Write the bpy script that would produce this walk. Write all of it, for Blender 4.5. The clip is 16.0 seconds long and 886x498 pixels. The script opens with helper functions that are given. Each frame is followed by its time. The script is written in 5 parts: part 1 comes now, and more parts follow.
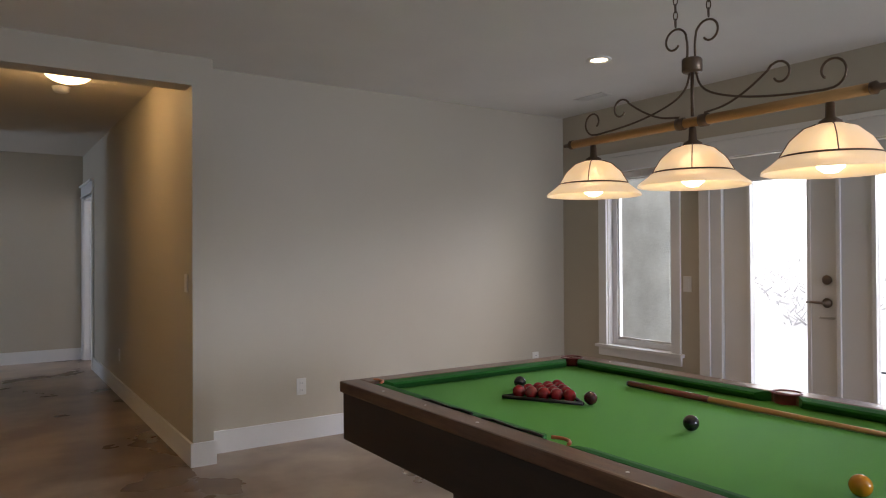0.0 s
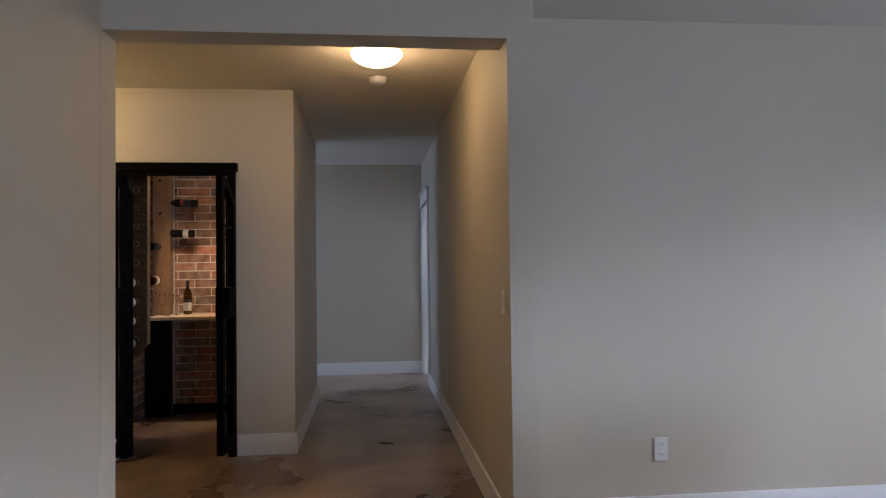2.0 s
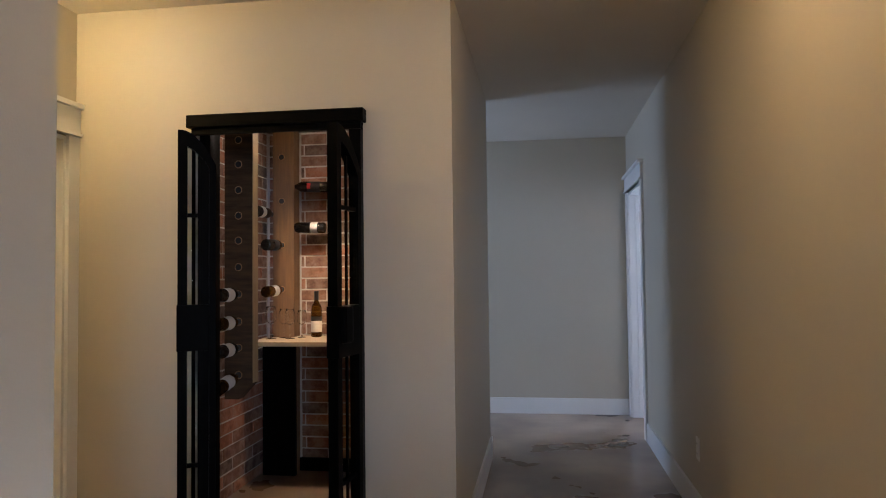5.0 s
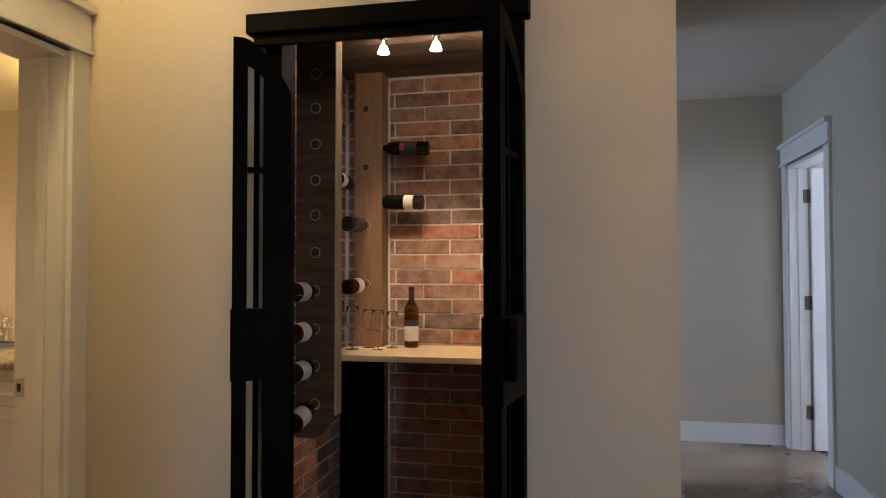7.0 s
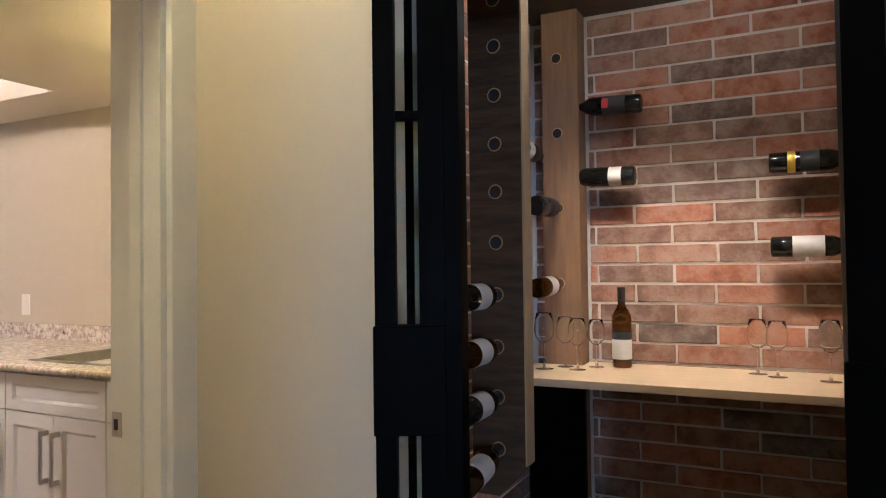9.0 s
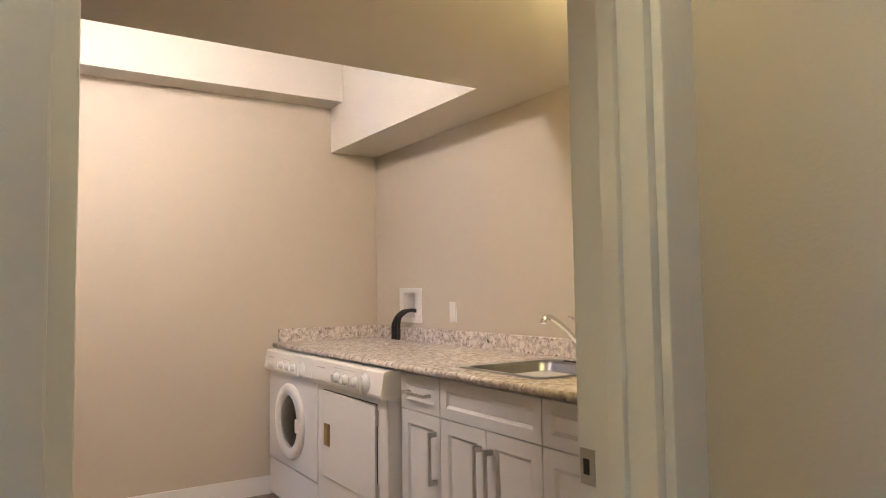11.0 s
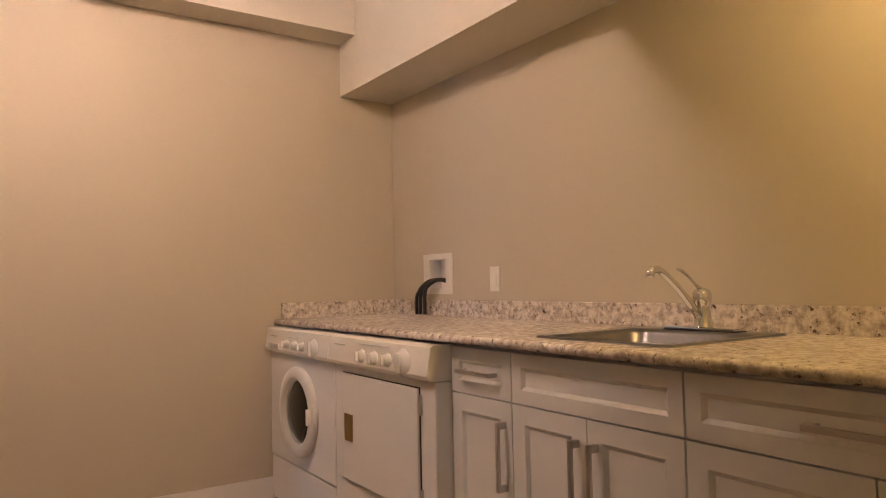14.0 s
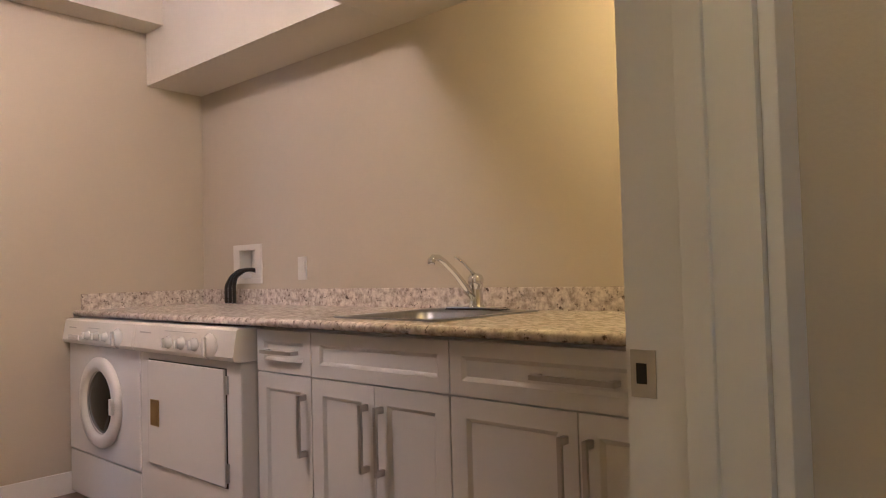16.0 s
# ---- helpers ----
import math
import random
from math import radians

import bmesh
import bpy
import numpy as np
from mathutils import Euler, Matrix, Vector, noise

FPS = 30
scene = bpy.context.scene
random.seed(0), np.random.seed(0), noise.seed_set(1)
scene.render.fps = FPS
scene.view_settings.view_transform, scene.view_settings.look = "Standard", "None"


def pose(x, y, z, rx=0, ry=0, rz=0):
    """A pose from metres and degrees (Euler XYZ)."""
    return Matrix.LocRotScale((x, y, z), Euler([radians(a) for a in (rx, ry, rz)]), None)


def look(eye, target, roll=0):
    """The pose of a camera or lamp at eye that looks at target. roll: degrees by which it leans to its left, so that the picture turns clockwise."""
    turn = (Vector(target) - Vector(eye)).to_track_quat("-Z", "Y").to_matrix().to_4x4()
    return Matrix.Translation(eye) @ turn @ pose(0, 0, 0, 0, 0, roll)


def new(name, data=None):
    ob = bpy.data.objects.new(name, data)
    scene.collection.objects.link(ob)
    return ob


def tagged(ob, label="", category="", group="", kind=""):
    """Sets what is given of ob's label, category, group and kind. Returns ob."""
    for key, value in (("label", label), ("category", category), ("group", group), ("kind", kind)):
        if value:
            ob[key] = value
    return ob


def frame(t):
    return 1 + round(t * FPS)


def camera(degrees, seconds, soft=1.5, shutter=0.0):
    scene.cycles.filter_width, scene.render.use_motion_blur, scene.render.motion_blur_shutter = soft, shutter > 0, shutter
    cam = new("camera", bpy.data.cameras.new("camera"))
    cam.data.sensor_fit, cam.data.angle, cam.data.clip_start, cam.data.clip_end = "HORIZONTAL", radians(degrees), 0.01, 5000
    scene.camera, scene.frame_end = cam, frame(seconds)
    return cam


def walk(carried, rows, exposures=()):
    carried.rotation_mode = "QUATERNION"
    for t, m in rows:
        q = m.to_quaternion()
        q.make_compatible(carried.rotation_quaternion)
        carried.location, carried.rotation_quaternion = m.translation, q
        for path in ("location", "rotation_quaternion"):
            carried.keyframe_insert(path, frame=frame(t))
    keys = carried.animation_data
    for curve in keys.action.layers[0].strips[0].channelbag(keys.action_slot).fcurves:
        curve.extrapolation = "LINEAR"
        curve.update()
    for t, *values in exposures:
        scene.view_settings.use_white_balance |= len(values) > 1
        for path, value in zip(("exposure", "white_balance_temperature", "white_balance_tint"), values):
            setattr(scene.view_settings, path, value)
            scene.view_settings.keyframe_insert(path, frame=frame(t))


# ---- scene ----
cam = camera(65.3, 16.0, soft=1.1)
PATH = [
    (0, (0.076, 0.587, 1.336), (1.19, 2.248, 1.353), -0.3),
    (0.5, (0.265, 0.877, 1.33), (1.101, 2.694, 1.361), -0.6),
    (1, (0.402, 1.224, 1.346), (1.003, 3.131, 1.379), -0.6),
    (1.5, (0.504, 1.567, 1.337), (0.857, 3.535, 1.383), -0.8),
    (2, (0.544, 1.892, 1.332), (0.752, 3.88, 1.386), -0.7),
    (2.5, (0.555, 2.269, 1.346), (0.623, 4.267, 1.402), -0.8),
    (3, (0.556, 2.636, 1.345), (0.508, 4.634, 1.401), -0.9),
    (3.5, (0.554, 2.984, 1.34), (0.477, 4.982, 1.402), -0.5),
    (3.7, (0.544, 3.126, 1.347), (0.462, 5.123, 1.405), -0.8),
    (5.8, (0.19, 4.426, 1.335), (-0.21, 6.383, 1.418), -0.1),
    (6, (0.131, 4.549, 1.345), (-0.281, 6.505, 1.417), -0.1),
    (6.5, (-0.049, 4.817, 1.347), (-0.465, 6.773, 1.41), -0.1),
    (7, (-0.25, 5.061, 1.336), (-0.663, 7.017, 1.391), -0.1),
    (7.5, (-0.344, 5.31, 1.341), (-0.788, 7.259, 1.383), -0.1),
    (8, (-0.419, 5.498, 1.34), (-0.923, 7.433, 1.379), -0.5),
    (8.5, (-0.488, 5.655, 1.342), (-1.139, 7.546, 1.376), -0.6),
    (9, (-0.564, 5.789, 1.334), (-1.454, 7.58, 1.381), -0.7),
    (9.5, (-0.639, 5.874, 1.357), (-1.805, 7.498, 1.395), -0.9),
    (10, (-0.798, 5.951, 1.325), (-2.218, 7.358, 1.401), -1.1),
    (12.3, (-1.58, 6.229, 1.218), (-3.352, 7.149, 1.333), -1.0),
    (12.5, (-1.645, 6.237, 1.213), (-3.417, 7.157, 1.327), -1.2),
    (13, (-1.764, 6.252, 1.185), (-3.533, 7.179, 1.294), -1.3),
    (13.5, (-1.836, 6.254, 1.142), (-3.586, 7.217, 1.249), -1.2),
    (14, (-1.881, 6.238, 1.119), (-3.54, 7.35, 1.218), -1.2),
    (14.5, (-1.894, 6.21, 1.099), (-3.443, 7.473, 1.184), -1.5),
    (15, (-1.87, 6.197, 1.058), (-3.342, 7.548, 1.137), -1.5),
    (15.5, (-1.784, 6.159, 1.044), (-3.188, 7.582, 1.118), -1.5),
    (16, (-1.624, 6.114, 1.094), (-2.945, 7.614, 1.162), -1.5),
]
EXPOSURES = [
    (0, 0.05, 7300, 17), (1.5, 0.15, 6500, 17), (3.5, 0.5, 5700, 16), (6, 0.62, 6150, 14), (7.5, 0.56, 6300, 13), (8.5, 0.86, 5600, 9),
    (9.5, 1.12, 4650, 7), (10, 1.08, 4650, 5), (12.5, 0.42, 5800, 14), (14.5, 0.25, 6250, 20), (15.5, 0.25, 5550, 19), (16, 0.35, 5150, 17)]
walk(cam, [(t, look(eye, target, roll)) for t, eye, target, roll in PATH], EXPOSURES)

# ---- light ----
world = bpy.data.worlds.new("world")
scene.world = world
world.use_nodes = True
wn = world.node_tree
sky = wn.nodes.new("ShaderNodeTexSky")
sky.sky_type, sky.sun_disc, sky.sun_elevation, sky.sun_rotation = "NISHITA", False, radians(40), radians(-90)
wn.links.new(sky.outputs["Color"], wn.nodes["Background"].inputs["Color"])
wn.nodes["Background"].inputs["Strength"].default_value = 0.1


def lamp(name, kind, place, watts, colour, size=0.1, target=None, angle=60, blend=0.6):
    data = bpy.data.lights.new(name, kind)
    data.energy, data.color = watts, colour
    if kind == "AREA":
        data.shape, data.size, data.size_y = "RECTANGLE", size[0], size[1]
    elif kind == "SUN":
        data.angle = radians(size)
    else:
        data.shadow_soft_size = size
    if kind == "SPOT":
        data.spot_size, data.spot_blend = radians(angle), blend
    ob = new(name, data)
    ob.matrix_world = look(place, target) if target else Matrix.Translation(place)
    return ob


DAY, WARM, TUNGSTEN = (0.6, 0.74, 1.0), (1.0, 0.71, 0.5), (1.0, 0.66, 0.23)
lamp("sun", "SUN", (-20, 3, 20), 1.0, (1, 0.97, 0.93), 20, (0, 3, 0))
# sky light through the window and the patio doors, the far room's windows
lamp("patio_sky", "AREA", (7.0, 3.5, 2.9), 80, DAY, (1.8, 1.2), (-0.65, 3.5, 0.8))
lamp("horizon_sky", "AREA", (14.0, 3.3, 4.1), 1250, DAY, (4.0, 1.2), (-0.65, 3.0, 0.9))
# one added daylight fill at the unseen south end, for the north wall
lamp("south_fill", "AREA", (3.7, -2.9, 1.5), 130, DAY, (1.5, 1.4), (2.6, 4, 1.4))
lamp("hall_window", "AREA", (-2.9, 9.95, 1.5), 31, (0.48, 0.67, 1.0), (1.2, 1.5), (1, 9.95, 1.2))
lamp("side_room_window", "AREA", (4.2, 10.2, 1.5), 100, DAY, (1.2, 1.4), (1.2, 10.2, 1.2))
lamp("passage_window", "AREA", (-6.1, 3.56, 1.5), 16, (0.32, 0.62, 1.0), (0.7, 1.2), (-6.1, 7, 1.4))
# lamps that are switched on
lamp("hall_bulb", "POINT", (0.59, 6.02, 2.5), 10, (1.0, 0.68, 0.33), 0.1)
lamp("hall_bulb", "POINT", (-1.72, 6.3, 2.5), 13.5, (1.0, 0.73, 0.3), 0.1)
lamp("laundry_bulb", "POINT", (-4.05, 6.4, 2.7), 80, WARM, 0.15)
lamp("laundry_bulb", "POINT", (-2.4, 7.8, 2.11), 18, TUNGSTEN, 0.05)
for bx in (-1.14, -0.9, -0.66):
    lamp("cellar_bulb", "SPOT", (bx, 8.0, 2.27), 27, (1.0, 0.75, 0.5), 0.02, (bx - 0.04, 8.46, 0.95), 68, 1.0)
    lamp("cellar_bulb", "POINT", (bx, 7.99, 2.28), 0.25, WARM, 0.02)
for by in (1.61, 2.07, 2.53):
    lamp("shade_bulb", "POINT", (2.1, by, 1.64), 5, WARM, 0.035)
lamp("can_bulb", "SPOT", (3.44, 3.76, 2.57), 14, WARM, 0.04, (3.44, 3.76, 0), 120)


# ---- materials ----
def mat(name, colour, rough=0.6, metal=0.0, var=0.1, scale=2.5, bump=0.05, grain=120.0, second=None, stretch=(1, 1, 1), emit=0.0, sheen=0.0, coat=0.0, spec=0.5):
    """A surface of a colour that varies at two scales, with a fine relief."""
    m = bpy.data.materials.new(name)
    m.use_nodes = True
    t = m.node_tree
    b = t.nodes["Principled BSDF"]
    co, mp = t.nodes.new("ShaderNodeTexCoord"), t.nodes.new("ShaderNodeMapping")
    mp.inputs["Scale"].default_value = stretch
    t.links.new(co.outputs["Object"], mp.inputs["Vector"])
    big, fine = t.nodes.new("ShaderNodeTexNoise"), t.nodes.new("ShaderNodeTexNoise")
    big.inputs["Scale"].default_value, big.inputs["Detail"].default_value = scale, 6
    fine.inputs["Scale"].default_value, fine.inputs["Detail"].default_value = grain, 3
    for n in (big, fine):
        t.links.new(mp.outputs["Vector"], n.inputs["Vector"])
    add = t.nodes.new("ShaderNodeMath")
    add.operation = "MULTIPLY_ADD"
    add.inputs[1].default_value = 0.25
    t.links.new(fine.outputs["Fac"], add.inputs[0])
    t.links.new(big.outputs["Fac"], add.inputs[2])
    ramp = t.nodes.new("ShaderNodeValToRGB")
    ramp.color_ramp.elements[0].position, ramp.color_ramp.elements[1].position = 0.4, 0.85
    low = second or tuple(c * (1 - 2 * var) for c in colour)
    ramp.color_ramp.elements[0].color, ramp.color_ramp.elements[1].color = (*low, 1), (*colour, 1)
    t.links.new(add.outputs[0], ramp.inputs["Fac"])
    t.links.new(ramp.outputs["Color"], b.inputs["Base Color"])
    spread = t.nodes.new("ShaderNodeMapRange")
    spread.inputs["To Min"].default_value, spread.inputs["To Max"].default_value = max(0.02, rough * 0.8), min(1, rough * 1.2)
    t.links.new(big.outputs["Fac"], spread.inputs["Value"])
    t.links.new(spread.outputs["Result"], b.inputs["Roughness"])
    b.inputs["Metallic"].default_value = metal
    b.inputs["Specular IOR Level"].default_value = spec
    b.inputs["Coat Weight"].default_value = coat
    b.inputs["Sheen Weight"].default_value = sheen
    if emit:
        b.inputs["Emission Color"].default_value, b.inputs["Emission Strength"].default_value = (*colour, 1), emit
    if bump:
        bp = t.nodes.new("ShaderNodeBump")
        bp.inputs["Strength"].default_value, bp.inputs["Distance"].default_value = bump, 0.004
        t.links.new(fine.outputs["Fac"], bp.inputs["Height"])
        t.links.new(bp.outputs["Normal"], b.inputs["Normal"])
    return m


def glass_mat(name, colour=(1, 1, 1), rough=0.0, ior=1.45):
    m = bpy.data.materials.new(name)
    m.use_nodes = True
    b = m.node_tree.nodes["Principled BSDF"]
    b.inputs["Base Color"].default_value, b.inputs["Roughness"].default_value = (*colour, 1), rough
    b.inputs["Transmission Weight"].default_value, b.inputs["IOR"].default_value = 1.0, ior
    return m


def glow(name, colour, strength):
    m = bpy.data.materials.new(name)
    m.use_nodes = True
    b = m.node_tree.nodes["Principled BSDF"]
    b.inputs["Base Color"].default_value = (*colour, 1)
    b.inputs["Emission Color"].default_value, b.inputs["Emission Strength"].default_value = (*colour, 1), strength
    return m


paint = mat("greige_wall_paint", (0.5, 0.446, 0.352), 0.55, var=0.03, scale=1.2, bump=0.12, grain=160)
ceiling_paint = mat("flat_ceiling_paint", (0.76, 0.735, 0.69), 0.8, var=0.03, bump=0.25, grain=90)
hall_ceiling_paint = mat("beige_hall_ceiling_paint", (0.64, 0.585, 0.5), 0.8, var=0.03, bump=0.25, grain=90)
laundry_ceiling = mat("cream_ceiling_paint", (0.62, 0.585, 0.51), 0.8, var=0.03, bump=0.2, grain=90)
trim = mat("white_trim_paint", (0.76, 0.75, 0.73), 0.35, var=0.03, bump=0.03)
door_white = mat("white_door_paint", (0.72, 0.71, 0.69), 0.4, var=0.03, bump=0.05)
plastic = mat("white_plastic", (0.72, 0.7, 0.66), 0.35, var=0.02, bump=0.0)
enamel = mat("white_enamel", (0.78, 0.77, 0.75), 0.22, var=0.02, bump=0.01)
cream = mat("aged_cream_plastic", (0.76, 0.735, 0.68), 0.35, var=0.03, bump=0.0)
lacquer = mat("white_cabinet_lacquer", (0.75, 0.74, 0.71), 0.35, var=0.03, bump=0.03)
nickel = mat("brushed_nickel", (0.55, 0.53, 0.5), 0.3, 1.0, var=0.05, bump=0.04, grain=300)
chrome = mat("chrome", (0.75, 0.75, 0.76), 0.08, 1.0, var=0.01, bump=0.0)
steel = mat("stainless_steel", (0.3, 0.3, 0.31), 0.32, 1.0, var=0.08, scale=8, bump=0.05, grain=200, stretch=(1, 8, 1))
brass = mat("antique_brass", (0.5, 0.36, 0.16), 0.3, 1.0, var=0.1, bump=0.02)
iron = mat("black_iron_paint", (0.001, 0.001, 0.0009), 0.5, 0.0, var=0.2, scale=6, bump=0.15, grain=60, spec=0.03)
black_wood = mat("black_stained_wood", (0.002, 0.0017, 0.0014), 0.5, var=0.3, scale=5, bump=0.25, grain=40, stretch=(6, 6, 0.6), spec=0.04)
rubber = mat("black_rubber", (0.012, 0.012, 0.013), 0.45, var=0.2, bump=0.1)
timber = mat("rough_sawn_brown_timber", (0.26, 0.14, 0.058), 0.65, second=(0.16, 0.087, 0.04), scale=6, bump=0.5, grain=45, stretch=(9, 9, 0.7))
# paler timber: the spotlight on the post's edge is put into this colour
timber_lit = mat("lit_sawn_timber_edge", (0.5, 0.34, 0.17), 0.6, second=(0.4, 0.26, 0.12), scale=6, bump=0.3, grain=45, stretch=(9, 9, 0.7))
timber_dark = mat("rough_sawn_dark_timber", (0.12, 0.068, 0.034), 0.9, spec=0.2, second=(0.055, 0.032, 0.018), scale=6, bump=0.6, grain=45, stretch=(1.2, 1.2, 9))
shelf_wood = mat("pale_shelf_laminate", (0.55, 0.42, 0.26), 0.4, second=(0.46, 0.34, 0.2), scale=4, bump=0.06, grain=60, stretch=(0.7, 8, 8))
cellar_ceiling_wood = mat("dark_cellar_planks", (0.1, 0.062, 0.036), 0.5, second=(0.05, 0.032, 0.02), scale=4, bump=0.3, grain=50, stretch=(0.8, 9, 9))
grout = mat("pale_grout", (0.66, 0.6, 0.52), 0.9, var=0.12, scale=9, bump=0.4, grain=150)
rail_wood = mat("worn_walnut_rail", (0.2, 0.1, 0.055), 0.3, second=(0.075, 0.036, 0.022), scale=6, bump=0.1, grain=60, stretch=(6, 0.7, 6), coat=0.3)
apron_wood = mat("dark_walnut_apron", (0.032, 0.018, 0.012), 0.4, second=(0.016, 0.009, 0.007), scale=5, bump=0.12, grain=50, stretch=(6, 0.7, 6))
cloth = mat("green_baize", (0.065, 0.27, 0.04), 0.95, var=0.06, scale=2, bump=0.3, grain=500, sheen=0.03, spec=0.1)
# the bed's baize again, the shade of the cushion faces put into its colour
cushion_cloth = mat("shaded_green_baize", (0.012, 0.12, 0.02), 0.95, var=0.1, scale=3, bump=0.3, grain=500, sheen=0.03, spec=0.1)
pocket_red = mat("red_pocket_leather", (0.16, 0.02, 0.02), 0.5, var=0.2, scale=12, bump=0.2)
pocket_orange = mat("orange_pocket_liner", (0.6, 0.17, 0.07), 0.4, var=0.1, bump=0.05)
ball_red = mat("red_ball_resin", (0.22, 0.012, 0.015), 0.12, var=0.03, bump=0.0)
ball_black = mat("black_ball_resin", (0.012, 0.012, 0.016), 0.12, var=0.03, bump=0.0)
ball_maroon = mat("dark_maroon_ball_resin", (0.055, 0.012, 0.014), 0.12, var=0.03, bump=0.0)
ball_orange = mat("orange_ball_resin", (0.7, 0.27, 0.02), 0.15, var=0.03, bump=0.0)
cue_wood = mat("maple_cue_shaft", (0.5, 0.26, 0.1), 0.3, var=0.1, bump=0.02, stretch=(8, 0.8, 8))
cue_butt = mat("red_stained_cue_butt", (0.16, 0.035, 0.02), 0.25, var=0.15, bump=0.02)
bronze = mat("brushed_bronze_iron", (0.17, 0.12, 0.085), 0.45, 0.7, var=0.15, scale=9, bump=0.1)
bar_wood = mat("honey_wood_bar", (0.45, 0.25, 0.09), 0.45, var=0.15, scale=8, bump=0.05, stretch=(8, 0.7, 8))


thin_glass = glass_mat("wine_glass_crystal", (0.98, 0.99, 0.98), 0.0, 1.2)
pane_glass = glass_mat("window_glass", (0.97, 0.99, 0.98), 0.0, 1.08)
amber_glass = glass_mat("amber_bottle_glass", (0.3, 0.14, 0.012), 0.02)
leaf_glass = glass_mat("thin_door_glass", (0.97, 0.98, 0.97), 0.0, 1.015)
bottle_dark = mat("dark_wine_bottle_glass", (0.008, 0.008, 0.007), 0.08, var=0.1, bump=0.0)
foil = mat("dark_foil_capsule", (0.02, 0.015, 0.015), 0.35, var=0.1, bump=0.1)
paper = mat("white_paper_label", (0.66, 0.63, 0.57), 0.7, var=0.06, bump=0.05)
paper_red = mat("red_paper_label", (0.5, 0.03, 0.03), 0.6, var=0.05, bump=0.02)
paper_black = mat("black_paper_label", (0.02, 0.02, 0.02), 0.6, var=0.05, bump=0.02)
paper_yellow = mat("yellow_paper_label", (0.65, 0.42, 0.02), 0.6, var=0.05, bump=0.02)
stucco = mat("grey_stucco", (0.66, 0.69, 0.69), 0.9, var=0.15, scale=4, bump=0.8, grain=40)
snow = mat("snow", (0.85, 0.86, 0.88), 0.8, var=0.06, scale=0.6, bump=0.4, grain=6)
brush = mat("bare_winter_brush", (0.72, 0.73, 0.77), 0.9, var=0.2, scale=2, bump=0.3, grain=10)
slab = mat("pale_patio_concrete", (0.6, 0.6, 0.6), 0.8, var=0.1, scale=2, bump=0.2, grain=60)
porcelain = mat("opal_lamp_glass", (0.9, 0.86, 0.78), 0.25, var=0.02, bump=0.0)
bulb_glow = glow("lit_bulb", (1.0, 0.86, 0.62), 14.0)
spot_glow = glow("lit_halogen_lens", (1.0, 0.88, 0.7), 40.0)
sky_glow = glow("overcast_sky", (0.93, 0.96, 1.0), 2.2)


def dome_mat():
    m = mat("lit_opal_dome", (1.0, 0.8, 0.5), 0.3, bump=0.0, var=0.02, emit=4.5)
    return m


dome_glow = dome_mat()


def shade_mat():
    """Alabaster glass with a bulb behind it: cloudy, letting light through."""
    m = mat("alabaster_glass", (0.92, 0.79, 0.58), 0.35, second=(0.84, 0.66, 0.44), scale=9, bump=0.02, grain=30)
    t = m.node_tree
    b = t.nodes["Principled BSDF"]
    b.inputs["Transmission Weight"].default_value = 0.25
    ramp = next(n for n in t.nodes if n.type == "VALTORGB")
    t.links.new(ramp.outputs["Color"], b.inputs["Emission Color"])
    b.inputs["Emission Strength"].default_value = 0.36
    return m


alabaster = shade_mat()


def concrete_mat():
    """Acid-stained, sealed concrete: brown clouds, pale veins, a soft shine."""
    m = mat("stained_concrete", (0.25, 0.185, 0.135), 0.25, bump=0.0, grain=70)
    t = m.node_tree
    b = t.nodes["Principled BSDF"]
    co = next(n for n in t.nodes if n.type == "TEX_COORD")
    n1, n2 = t.nodes.new("ShaderNodeTexNoise"), t.nodes.new("ShaderNodeTexNoise")
    n1.inputs["Scale"].default_value, n1.inputs["Detail"].default_value, n1.inputs["Distortion"].default_value = 1.3, 4, 0.0
    n2.inputs["Scale"].default_value, n2.inputs["Detail"].default_value, n2.inputs["Roughness"].default_value = 4.0, 6, 0.55
    for n in (n1, n2):
        t.links.new(co.outputs["Object"], n.inputs["Vector"])
    r1, r2 = t.nodes.new("ShaderNodeValToRGB"), t.nodes.new("ShaderNodeValToRGB")
    stops = [(0.28, (0.145, 0.095, 0.062)), (0.44, (0.165, 0.108, 0.07)), (0.56, (0.28, 0.2, 0.138)), (0.78, (0.43, 0.335, 0.25))]
    for i, (p, c) in enumerate(stops):
        e = r1.color_ramp.elements[i] if i < 2 else r1.color_ramp.elements.new(p)
        e.position, e.color = p, (*c, 1)
    r1.color_ramp.interpolation = "LINEAR"
    r2.color_ramp.elements[0].position, r2.color_ramp.elements[1].position = 0.25, 0.75
    r2.color_ramp.elements[0].color, r2.color_ramp.elements[1].color = (0.86, 0.84, 0.83, 1), (1.08, 1.07, 1.06, 1)
    t.links.new(n1.outputs["Fac"], r1.inputs["Fac"])
    t.links.new(n2.outputs["Fac"], r2.inputs["Fac"])
    mix = t.nodes.new("ShaderNodeMix")
    mix.data_type, mix.blend_type = "RGBA", "MULTIPLY"
    mix.inputs[0].default_value = 1.0
    t.links.new(r1.outputs["Color"], mix.inputs[6])
    t.links.new(r2.outputs["Color"], mix.inputs[7])
    t.links.new(mix.outputs[2], b.inputs["Base Color"])
    rr = t.nodes.new("ShaderNodeMapRange")
    rr.inputs["To Min"].default_value, rr.inputs["To Max"].default_value = 0.25, 0.31
    t.links.new(n1.outputs["Fac"], rr.inputs["Value"])
    t.links.new(rr.outputs["Result"], b.inputs["Roughness"])
    return m


concrete = concrete_mat()


